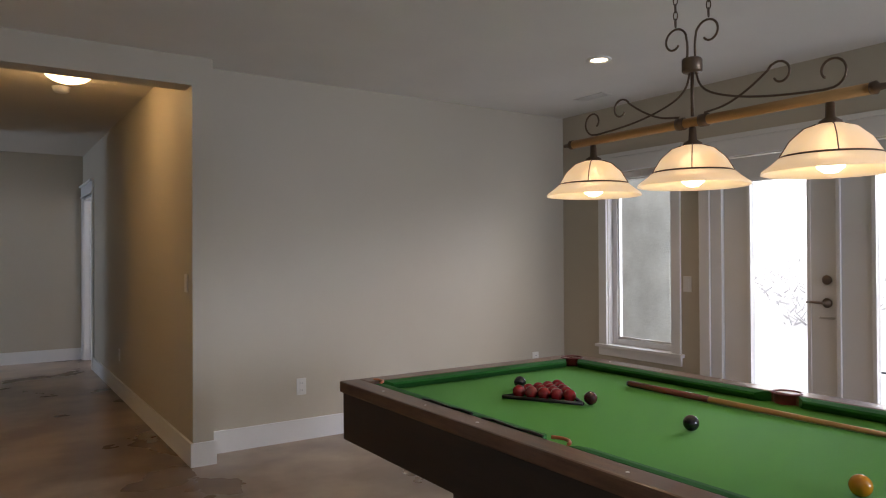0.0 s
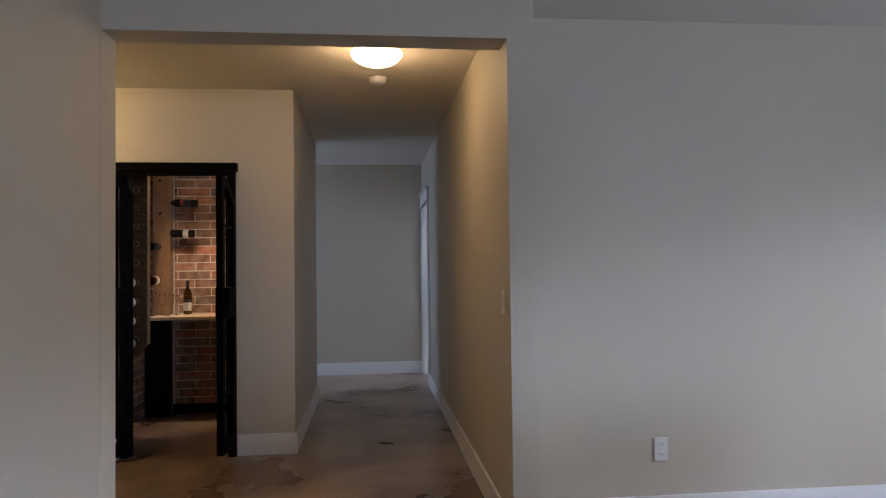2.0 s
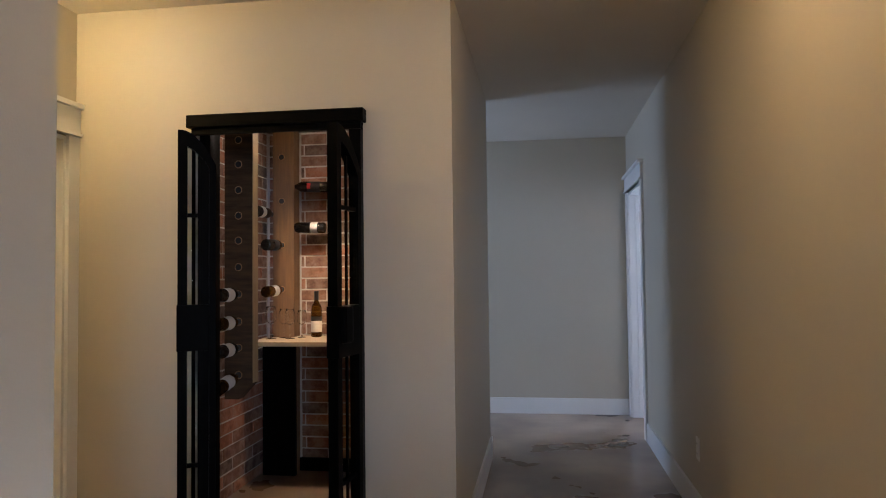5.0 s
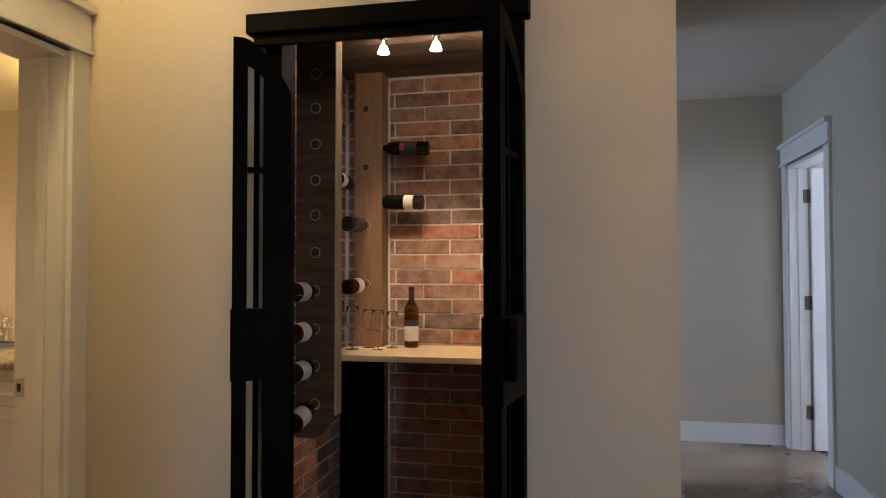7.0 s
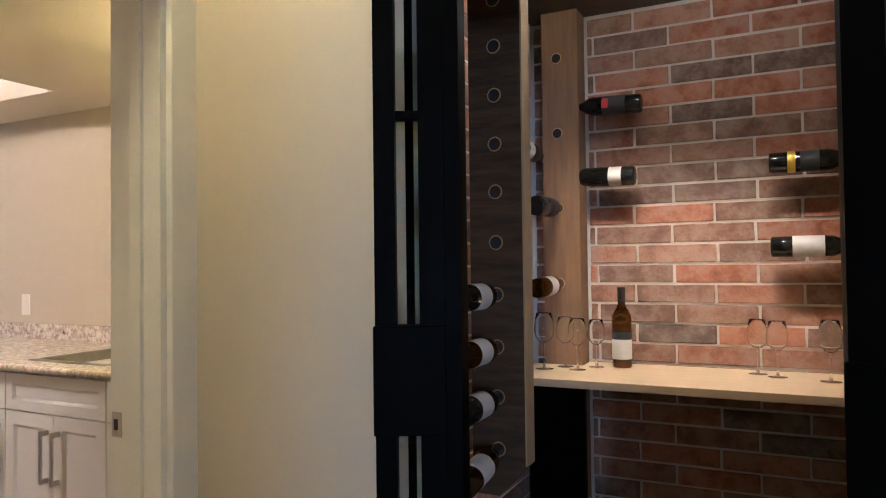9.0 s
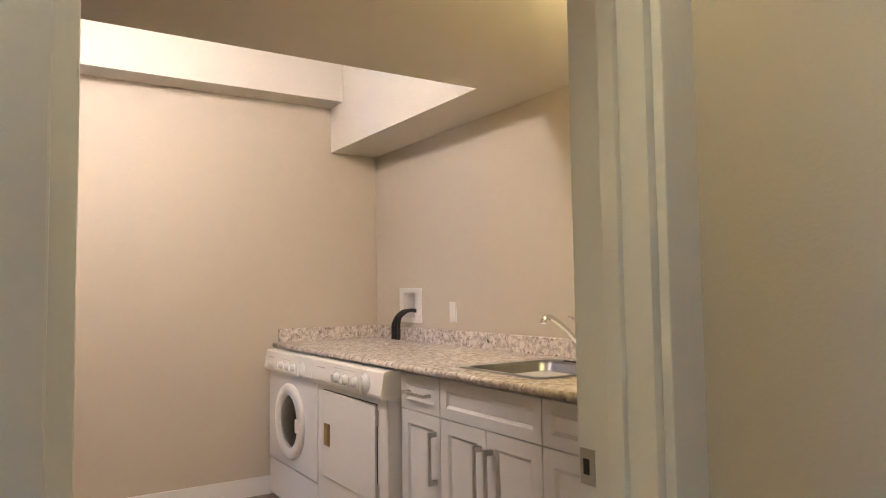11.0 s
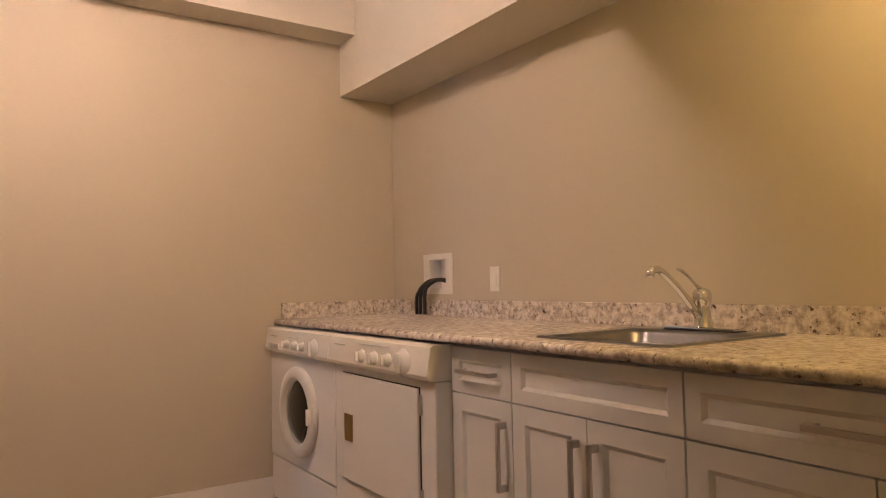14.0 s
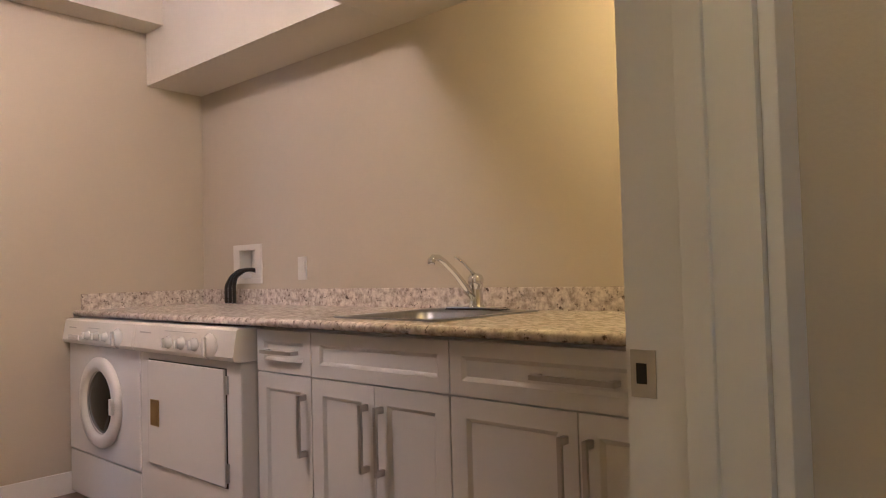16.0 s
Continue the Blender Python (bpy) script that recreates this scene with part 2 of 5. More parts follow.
def granite_mat():
    """Speckled laminate in pink-beige, with grey and dark flecks."""
    m = mat("speckled_granite_laminate", (0.5, 0.4, 0.32), 0.25, bump=0.01)
    t = m.node_tree
    b = t.nodes["Principled BSDF"]
    co = next(n for n in t.nodes if n.type == "TEX_COORD")
    n1, n2, n3 = (t.nodes.new("ShaderNodeTexNoise") for _ in range(3))
    for n, s, d in ((n1, 42, 8), (n2, 95, 4), (n3, 52, 6)):
        n.inputs["Scale"].default_value, n.inputs["Detail"].default_value, n.inputs["Roughness"].default_value = s, d, 0.65
        t.links.new(co.outputs["Object"], n.inputs["Vector"])
    base, dark, pale = (t.nodes.new("ShaderNodeValToRGB") for _ in range(3))
    base.color_ramp.elements[0].position, base.color_ramp.elements[1].position = 0.36, 0.62
    base.color_ramp.elements[0].color, base.color_ramp.elements[1].color = (0.34, 0.285, 0.255, 1), (0.74, 0.68, 0.62, 1)
    dark.color_ramp.elements[0].position, dark.color_ramp.elements[1].position = 0.585, 0.65
    pale.color_ramp.elements[0].position, pale.color_ramp.elements[1].position = 0.6, 0.68
    t.links.new(n1.outputs["Fac"], base.inputs["Fac"])
    t.links.new(n3.outputs["Fac"], dark.inputs["Fac"])
    t.links.new(n2.outputs["Fac"], pale.inputs["Fac"])
    m1, m2 = t.nodes.new("ShaderNodeMix"), t.nodes.new("ShaderNodeMix")
    m1.data_type = m2.data_type = "RGBA"
    t.links.new(dark.outputs["Color"], m1.inputs[0])
    t.links.new(base.outputs["Color"], m1.inputs[6])
    m1.inputs[7].default_value = (0.09, 0.068, 0.062, 1)
    t.links.new(pale.outputs["Color"], m2.inputs[0])
    t.links.new(m1.outputs[2], m2.inputs[6])
    m2.inputs[7].default_value = (0.66, 0.6, 0.54, 1)
    t.links.new(m2.outputs[2], b.inputs["Base Color"])
    return m


granite = granite_mat()


def brick_mat():
    """Tumbled brick: each one its own red or brown, with lime and soot clouds."""
    m = mat("tumbled_brick", (0.3, 0.13, 0.08), 0.85, bump=0.5, grain=70)
    t = m.node_tree
    b = t.nodes["Principled BSDF"]
    info, geo = t.nodes.new("ShaderNodeObjectInfo"), t.nodes.new("ShaderNodeNewGeometry")
    ramp = t.nodes.new("ShaderNodeValToRGB")
    stops = [(0.0, (0.33, 0.125, 0.065)), (0.2, (0.42, 0.17, 0.085)), (0.38, (0.16, 0.1, 0.072)), (0.55, (0.35, 0.17, 0.1)), (0.7, (0.1, 0.075, 0.062)), (0.85, (0.43, 0.22, 0.13)), (1.0, (0.22, 0.125, 0.085))]
    for i, (p, c) in enumerate(stops):
        e = ramp.color_ramp.elements[i] if i < 2 else ramp.color_ramp.elements.new(p)
        e.position, e.color = p, (*c, 1)
    t.links.new(info.outputs["Random"], ramp.inputs["Fac"])
    n1 = t.nodes.new("ShaderNodeTexNoise")
    n1.inputs["Scale"].default_value, n1.inputs["Detail"].default_value, n1.inputs["Roughness"].default_value = 14, 8, 0.7
    t.links.new(geo.outputs["Position"], n1.inputs["Vector"])
    lime = t.nodes.new("ShaderNodeValToRGB")
    lime.color_ramp.elements[0].position, lime.color_ramp.elements[1].position = 0.46, 0.74
    lime.color_ramp.elements[1].color = (0.6, 0.6, 0.6, 1)
    t.links.new(n1.outputs["Fac"], lime.inputs["Fac"])
    mix = t.nodes.new("ShaderNodeMix")
    mix.data_type = "RGBA"
    t.links.new(lime.outputs["Color"], mix.inputs[0])
    t.links.new(ramp.outputs["Color"], mix.inputs[6])
    mix.inputs[7].default_value = (0.42, 0.34, 0.27, 1)
    soot = t.nodes.new("ShaderNodeValToRGB")
    soot.color_ramp.elements[0].position, soot.color_ramp.elements[1].position = 0.3, 0.5
    soot.color_ramp.elements[0].color, soot.color_ramp.elements[1].color = (0.5, 0.47, 0.45, 1), (1, 1, 1, 1)
    t.links.new(n1.outputs["Fac"], soot.inputs["Fac"])
    mul = t.nodes.new("ShaderNodeMix")
    mul.data_type, mul.blend_type = "RGBA", "MULTIPLY"
    mul.inputs[0].default_value = 1.0
    t.links.new(mix.outputs[2], mul.inputs[6])
    t.links.new(soot.outputs["Color"], mul.inputs[7])
    t.links.new(mul.outputs[2], b.inputs["Base Color"])
    return m


brick_clay = brick_mat()


# ---- shapes ----
def add_box(bm, x0, x1, y0, y1, z0, z1, bevel=0.0, seg=2):
    made = bmesh.ops.create_cube(bm, size=1)["verts"]
    for v in made:
        v.co = ((x0 + x1) / 2 + v.co.x * (x1 - x0), (y0 + y1) / 2 + v.co.y * (y1 - y0), (z0 + z1) / 2 + v.co.z * (z1 - z0))
    if bevel:
        edges = list({e for v in made for e in v.link_edges})
        bmesh.ops.bevel(bm, geom=edges, offset=bevel, segments=seg, profile=0.6, affect="EDGES")


def box_bm(*a, **k):
    bm = bmesh.new()
    add_box(bm, *a, **k)
    return bm


def tube(bm, pts, r, n=8, closed=False):
    """A round rod along points; r is one radius or one for each point."""
    pts = [Vector(p) for p in pts]
    rad = r if isinstance(r, (list, tuple)) else [r] * len(pts)
    rings, side = [], None
    for i, p in enumerate(pts):
        a, b = pts[max(i - 1, 0)], pts[min(i + 1, len(pts) - 1)]
        d = (b - a).normalized()
        if side is None:
            side = d.orthogonal().normalized()
        side = (side - d * side.dot(d)).normalized()
        up = d.cross(side)
        rings.append([bm.verts.new(p + (side * math.cos(2 * math.pi * k / n) + up * math.sin(2 * math.pi * k / n)) * rad[i]) for k in range(n)])
    for u, v in zip(rings, rings[1:]):
        for k in range(n):
            f = bm.faces.new((u[k], u[(k + 1) % n], v[(k + 1) % n], v[k]))
            f.smooth = True
    bm.faces.new(rings[0][::-1])
    bm.faces.new(rings[-1])


def lathe(bm, profile, n=24, m=Matrix(), smooth=True):
    """A turned shape from (radius, height) pairs, about the z axis of m."""
    rings = []
    for r, z in profile:
        if r < 1e-5:
            rings.append([bm.verts.new(m @ Vector((0, 0, z)))])
        else:
            rings.append([bm.verts.new(m @ Vector((r * math.cos(2 * math.pi * k / n), r * math.sin(2 * math.pi * k / n), z))) for k in range(n)])
    for u, v in zip(rings, rings[1:]):
        for k in range(n):
            k2 = (k + 1) % n
            if len(u) == 1 and len(v) == 1:
                continue
            loop = [u[0], v[k2], v[k]] if len(u) == 1 else [u[k], u[k2], v[0]] if len(v) == 1 else [u[k], u[k2], v[k2], v[k]]
            bm.faces.new(loop).smooth = smooth


def lathe_bm(profile, n=24, m=Matrix()):
    bm = bmesh.new()
    lathe(bm, profile, n, m)
    return bm


def prism(bm, outline, depth, m=Matrix()):
    """A flat outline in x and z given a depth along y."""
    a = [bm.verts.new(m @ Vector((x, 0, z))) for x, z in outline]
    b = [bm.verts.new(m @ Vector((x, depth, z))) for x, z in outline]
    bm.faces.new(a)
    bm.faces.new(b[::-1])
    for i in range(len(a)):
        j = (i + 1) % len(a)
        bm.faces.new((a[j], a[i], b[i], b[j]))


def mesh_of(name, bm, material):
    bmesh.ops.recalc_face_normals(bm, faces=bm.faces[:])
    me = bpy.data.meshes.new(name)
    bm.to_mesh(me)
    bm.free()
    me.materials.append(material)
    return me


def part(name, bm, material, parent, label=""):
    ob = new(name, mesh_of(name, bm, material))
    ob.parent = parent
    return tagged(ob, label)


def thing(name, place, label, category, group="", turn=0.0):
    ob = new(name)
    ob.empty_display_size = 0.1
    ob.matrix_basis = pose(*place, 0, 0, turn)
    return tagged(ob, label, category, group)


def setting(name, bm, material, label, category):
    return tagged(new(name, mesh_of(name, bm, material)), label, category, kind="structure")


def boxes(*rows, bevel=0.0):
    bm = bmesh.new()
    for r in rows:
        add_box(bm, *r, bevel=bevel)
    return bm


AXIS_X = Matrix.Rotation(radians(90), 4, "Y")
AXIS_Y = Matrix.Rotation(radians(-90), 4, "X")

# ---- large structure ----
setting("floor", box_bm(-9, 4.86, -3.1, 12, -0.12, 0), concrete, "brown acid-stained sealed concrete floor with pale veins", "floor")
CEIL, HALL = 2.61, 2.65
wall_left = setting("wall_billiards_west", box_bm(-0.78, -0.655, -3, 5.12, 0, 2.8, bevel=0.012), paint, "greige painted wall beside the hall opening", "wall")
setting("wall_opening_header", boxes((-0.655, 1.2, 5.121, 5.3, 2.425, 2.8)), paint, "greige painted header over the hall opening", "wall")
setting("wall_opening_column", boxes((1.2, 1.33, 5.12, 9.74, 0, 2.8)), paint, "greige painted hall wall with a rounded end", "wall")
setting("wall_hall_south", box_bm(-1.87, -0.6552, 5.12, 5.3, 0, 2.8), paint, "greige painted hall wall", "wall")
setting("wall_billiards_north", box_bm(1.33, 4.6295, 5.345, 5.48, 0, 2.8), paint, "greige painted wall behind the pool table", "wall")
setting("wall_hall_east", boxes((1.2, 1.33, 10.61, 10.72, 0, 2.8), (1.2, 1.33, 9.74, 10.61, 2.09, 2.8)), paint, "greige painted hall wall with a doorway", "wall")
setting("wall_hall_north", box_bm(-3.1, 5.2, 10.72, 10.86, 0, 2.8), paint, "greige painted end wall of the hall", "wall")
setting("wall_hall_west_end", box_bm(-3.1, -3.0, 9.0, 10.72, 0, 2.8), paint, "greige painted wall", "wall")
setting("wall_hall_corner", box_bm(-3.0, -0.14, 8.98, 9.1, 0, 2.8), paint, "greige painted wall", "wall")
setting("wall_cellar_east", box_bm(-0.135, -0.012, 7.16, 9.1, 0, 2.8, bevel=0.008), paint, "greige painted hall wall beside the wine cellar", "wall")
setting("wall_cellar_front", boxes((-0.425, -0.012, 7.03, 7.16, 0, 2.8), (-1.87, -1.245, 7.03, 7.16, 0, 2.8), (-1.245, -0.425, 7.03, 7.16, 2.07, 2.8)), paint, "greige painted wall round the wine cellar door", "wall")
setting("ceiling_billiards", box_bm(-0.654, 4.6295, -3, 5.119, CEIL, 2.82), ceiling_paint, "white painted ceiling of the pool table room", "ceiling")
setting("ceiling_billiards_edge", box_bm(1.331, 4.6295, 5.1195, 5.345, CEIL, 2.82), ceiling_paint, "white painted ceiling strip over the wall", "ceiling")
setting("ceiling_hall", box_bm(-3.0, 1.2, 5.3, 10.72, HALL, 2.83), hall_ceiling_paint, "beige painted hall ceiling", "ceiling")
# unseen wall, its opening made up to go with the added fill lamp
setting("wall_billiards_south", boxes((-0.78, 2.9, -3.1, -3, 0, 2.8), (4.5, 4.86, -3.1, -3, 0, 2.8), (2.9, 4.5, -3.1, -3, 0, 0.8), (2.9, 4.5, -3.1, -3, 2.2, 2.8)), paint, "greige painted wall", "wall")
# side room behind the far hall doorway
setting("wall_side_room", boxes((1.33, 5.1, 8.7, 8.8, 0, 2.8), (5.1, 5.2, 8.7, 10.72, 0, 2.8)), trim, "white painted side room walls", "wall")
setting("ceiling_side_room", box_bm(1.33, 5.2, 8.8, 10.72, 2.6, 2.8), ceiling_paint, "white painted ceiling", "ceiling")

# window wall: face at WX, back at WB
WX, WB = 4.63, 4.82
WY0, WY1, WZ0, WZ1 = 4.121, 4.8, 0.55, 2.04
DY0, DY1 = 1.93, 3.83
setting("wall_billiards_east", boxes(
    (WX, WB, WY1, 5.48, 0, 2.8), (WX, WB, DY1, WY0, 0, 2.8), (WX, WB, WY0, WY1, 0, WZ0), (WX, WB, WY0, WY1, WZ1, 2.8),
    (WX, WB, DY0, DY1, WZ1, 2.8), (WX, WB, -3.1, DY0, 0, 2.8)), paint, "greige painted wall with a window and patio doors", "wall")


def baseboard(name, x0, x1, y0, y1, h=0.15):
    bm = box_bm(x0, x1, y0, y1, 0, h)
    setting(name, bm, trim, "white painted baseboard", "baseboard")


BT = 0.016
baseboard("baseboard_north", 1.33 + BT, WX - BT, 5.345 - BT, 5.345 - 0.0005)
baseboard("baseboard_column", 1.2 - BT, 1.33 + BT, 5.12 - BT, 5.1195)
baseboard("baseboard_column_side", 1.3305, 1.33 + BT, 5.12, 5.3445)
baseboard("baseboard_hall_east", 1.2 - BT, 1.1995, 5.12, 9.63)
baseboard("baseboard_hall_north", -2.9, 1.2, 10.72 - BT, 10.7195)
baseboard("baseboard_cellar_east", -0.0115, -0.012 + BT, 7.03 - BT, 9.1)
baseboard("baseboard_cellar_front", -0.42, -0.012, 7.03 - BT, 7.0295)
baseboard("baseboard_cellar_front_2", -1.77, -1.25, 7.03 - BT, 7.0295)
baseboard("baseboard_west", -0.6545, -0.655 + BT, -3, 5.12)
baseboard("baseboard_east", WX - BT, WX - 0.0005, 3.93, 5.32)
baseboard("baseboard_hall_south", -1.84, -0.66, 5.3005, 5.3 + BT)

# ---- window and patio doors ----
win = tagged(new("window_1"), "white framed fixed window with a wide white casing", "window", kind="structure")
F0, F1 = WX + 0.06, WX + 0.13
part("window_frame", boxes((F0, F1, WY0, WY0 + 0.055, WZ0, WZ1), (F0, F1, WY1 - 0.055, WY1, WZ0, WZ1), (F0, F1, WY0 + 0.055, WY1 - 0.055, WZ0, WZ0 + 0.055), (F0, F1, WY0 + 0.055, WY1 - 0.055, WZ1 - 0.055, WZ1), bevel=0.006), trim, win)
part("glazing_bead", boxes((F0 + 0.012, F0 + 0.028, WY0 + 0.0555, WY0 + 0.07, WZ0 + 0.0555, WZ1 - 0.0555), (F0 + 0.012, F0 + 0.028, WY1 - 0.07, WY1 - 0.0555, WZ0 + 0.0555, WZ1 - 0.0555), (F0 + 0.012, F0 + 0.028, WY0 + 0.07, WY1 - 0.07, WZ0 + 0.0555, WZ0 + 0.07), (F0 + 0.012, F0 + 0.028, WY0 + 0.07, WY1 - 0.07, WZ1 - 0.07, WZ1 - 0.0555), bevel=0.003), trim, win)
part("pane", box_bm(F0 + 0.032, F0 + 0.038, WY0 + 0.055, WY1 - 0.055, WZ0 + 0.055, WZ1 - 0.055), pane_glass, win).visible_shadow = False
part("casing", boxes((WX - 0.02, WX - 0.0005, WY0 - 0.085, WY0, WZ0, WZ1), bevel=0.003), trim, win)
part("casing", boxes((WX - 0.02, WX - 0.0005, WY1, WY1 + 0.088, WZ0, WZ1), bevel=0.003), trim, win)
part("head_casing", boxes((WX - 0.024, WX - 0.0005, WY0 - 0.1, WY1 + 0.1, WZ1, 2.165), (WX - 0.04, WX - 0.0005, WY0 - 0.12, WY1 + 0.12, 2.165, 2.2), bevel=0.003), trim, win)
part("reveal", boxes((WX + 0.005, F0 - 0.001, WY0, WY0 + 0.005, WZ0, WZ1), (WX + 0.005, F0 - 0.001, WY1 - 0.005, WY1, WZ0, WZ1)), trim, win)
part("window_sill", boxes((WX - 0.05, F0 - 0.001, WY0 - 0.11, WY1 + 0.11, 0.525, 0.552), (WX - 0.022, WX - 0.0005, WY0 - 0.09, WY1 + 0.09, 0.455, 0.524), bevel=0.003), trim, win)


def patio_leaf(name, y0, y1, lock):
    d = tagged(new(name), "white patio door with a full-height glass pane", "door", kind="structure")
    g0, g1 = y0 + 0.205, y1 - 0.215
    part("leaf_frame", boxes((4.66, 4.705, y0, g0, 0.02, 2.03), (4.66, 4.705, g1, y1, 0.02, 2.03), (4.66, 4.705, g0, g1, 0.02, 0.3), (4.66, 4.705, g0, g1, 1.85, 2.03), bevel=0.003), door_white, d)
    part("glazing_bead", boxes((4.652, 4.66, g0 - 0.025, g0, 0.275, 1.875), (4.652, 4.66, g1, g1 + 0.025, 0.275, 1.875), (4.652, 4.66, g0, g1, 1.85, 1.875), (4.652, 4.66, g0, g1, 0.275, 0.3), bevel=0.002), trim, d)
    part("pane", box_bm(4.68, 4.686, g0, g1, 0.3, 1.85), pane_glass, d).visible_shadow = False
    if lock:
        yl = y0 + 0.075
        h = part("door_handle", lathe_bm([(0, 0), (0.03, 0), (0.032, -0.008), (0.018, -0.014), (0.012, -0.05), (0, -0.05)], 20, Matrix.Translation((4.66, yl, 1.01)) @ AXIS_X), bronze, d, "dark bronze lever handle")
        bm = bmesh.new()
        tube(bm, [(4.612, yl, 1.01), (4.61, yl + 0.03, 1.012), (4.61, yl + 0.075, 1.014), (4.614, yl + 0.115, 1.012)], [0.009, 0.009, 0.008, 0.006])
        part("lever", bm, bronze, h)
        part("deadbolt", lathe_bm([(0, 0), (0.03, 0), (0.031, -0.01), (0.022, -0.016), (0, -0.018)], 20, Matrix.Translation((4.66, yl, 1.16)) @ AXIS_X), bronze, d, "round dark bronze deadbolt")
        part("slide_bolt", box_bm(4.65, 4.66, yl - 0.05, yl + 0.05, 0.905, 0.92, bevel=0.003), nickel, d)
    return d


patio_leaf("door_1", 2.857, 3.683, True)
patio_leaf("door_2", 2.01, 2.848, False)
pf = tagged(new("door_frame_1"), "white painted patio door frame with a head casing", "door frame", kind="structure")
part("jamb", boxes((WX + 0.005, WB - 0.01, 3.688, DY1 - 0.0005, 0, 2.04), bevel=0.003), trim, pf)
part("jamb", boxes((WX + 0.005, WB - 0.01, DY0 + 0.0005, 2.005, 0, 2.04), bevel=0.003), trim, pf)
part("astragal", boxes((WX + 0.012, WX + 0.03, 2.842, 2.868, 0.02, 2.03), bevel=0.003), trim, pf)
part("casing", boxes((WX - 0.02, WX - 0.0005, 3.775, 3.863, 0, 2.04), bevel=0.003), trim, pf)
part("casing", boxes((WX - 0.02, WX - 0.0005, 1.86, 1.95, 0, 2.04), bevel=0.003), trim, pf)
part("head_casing", boxes((WX - 0.024, WX - 0.0005, 1.83, 3.89, 2.04, 2.165), (WX - 0.04, WX - 0.0005, 1.81, 3.91, 2.165, 2.2), bevel=0.003), trim, pf)
part("threshold", box_bm(WX + 0.005, WB, 2.006, 3.687, 0.001, 0.018, bevel=0.004), nickel, pf)

# ---- outdoors ----
setting("ground", box_bm(4.87, 90, -60, 70, -0.6, -0.35), snow, "snow-covered ground reaching the horizon", "ground")
setting("patio", box_bm(4.87, 9.0, -1.0, 8.0, -0.34, -0.02, bevel=0.02), slab, "pale wet concrete patio slab", "patio")
setting("wall_exterior_pier", boxes((5.55, 5.95, 4.85, 6.6, -0.1, 3.6), bevel=0.02), stucco, "grey rough stucco pier outside the window", "wall")
bm = bmesh.new()
tube(bm, [(8.3, 2 + 0.4 * i, 0.0 + 0.03 * math.sin(i * 1.3)) for i in range(8)], 0.012)
tagged(new("garden_hose", mesh_of("garden_hose", bm, rubber)), "dark garden hose lying along the pale patio slab", "hose")


def hillside():
    bm = bmesh.new()
    rows = []
    for i in range(14):
        x = 22 + i * 3.0
        rows.append([bm.verts.new((x, -40 + 3 * j, -1.5 + 0.06 * i * i * 0.25 + 1.2 * noise.noise(Vector((x * 0.07, j * 0.2, 0))))) for j in range(36)])
    for u, v in zip(rows, rows[1:]):
        for j in range(35):
            bm.faces.new((u[j], u[j + 1], v[j + 1], v[j])).smooth = True
    setting("ground_hillside", bm, snow, "snowy hillside beyond the patio", "ground")
    rnd = random.Random(5)
    bm = bmesh.new()
    for _ in range(130):
        cx, cy = rnd.uniform(14, 40), rnd.uniform(-20, 28)
        r, base = rnd.uniform(0.5, 1.4), -0.5 + max(0, (cx - 22)) * 0.02
        for _k in range(40):
            p = Vector((cx + rnd.gauss(0, r * 0.5), cy + rnd.gauss(0, r * 0.6), base + abs(rnd.gauss(0, r * 0.55))))
            d = Vector((rnd.uniform(-1, 1), rnd.uniform(-1, 1), rnd.uniform(0.2, 1))).normalized() * rnd.uniform(0.15, 0.4)
            s = d.orthogonal().normalized() * 0.03
            bm.faces.new([bm.verts.new(q) for q in (p - s, p + s, p + d + s * 0.4, p + d - s * 0.4)])
    tagged(new("winter_brush", mesh_of("winter_brush", bm, brush)), "bare grey winter brush on the snow", "bushes", kind="stuff")


hillside()
bm = bmesh.new()
ring = [(70 * math.cos(a), 70 * math.sin(a)) for a in [radians(-80 + 10 * k) for k in range(17)]]
lo = [bm.verts.new((5 + x, 3 + y, -5)) for x, y in ring]
hi = [bm.verts.new((5 + x, 3 + y, 60)) for x, y in ring]
for k in range(16):
    bm.faces.new((lo[k], lo[k + 1], hi[k + 1], hi[k]))
setting("backdrop", bm, sky_glow, "white overcast sky", "sky")


# ---- plates on the walls ----
def wall_plate(place, turn, kind):
    """A cover plate in the local x-z plane that looks to -y."""
    label = "white plastic duplex outlet plate on the wall" if kind == "outlet" else "white plastic rocker switch plate on the wall"
    o = thing("wall_outlet" if kind == "outlet" else "light_switch", place, label, "outlet" if kind == "outlet" else "switch", "wall plates", turn)
    part("cover_plate", box_bm(-0.037, 0.037, -0.006, -0.0005, -0.06, 0.06, bevel=0.003), plastic, o)
    if kind == "outlet":
        for s in (-1, 1):
            r = part("receptacle", box_bm(-0.017, 0.017, -0.0085, -0.0062, s * 0.026 - 0.016, s * 0.026 + 0.016, bevel=0.002), plastic, o)
            for k in (-1, 1):
                part("slot", box_bm(k * 0.006 - 0.001, k * 0.006 + 0.001, -0.0092, -0.0086, s * 0.026 - 0.004, s * 0.026 + 0.006), rubber, r)
    else:
        part("rocker", box_bm(-0.016, 0.016, -0.01, -0.0062, -0.033, 0.033, bevel=0.002), plastic, o)
    return o


wall_plate((2.02, 5.345, 0.385), 0, "outlet")
wall_plate((4.27, 5.345, 0.39), 0, "outlet")
wall_plate((WX, 3.98, 1.1), -90, "switch")
wall_plate((1.2, 5.27, 1.16), -90, "switch")
wall_plate((1.2, 7.86, 0.39), -90, "outlet")

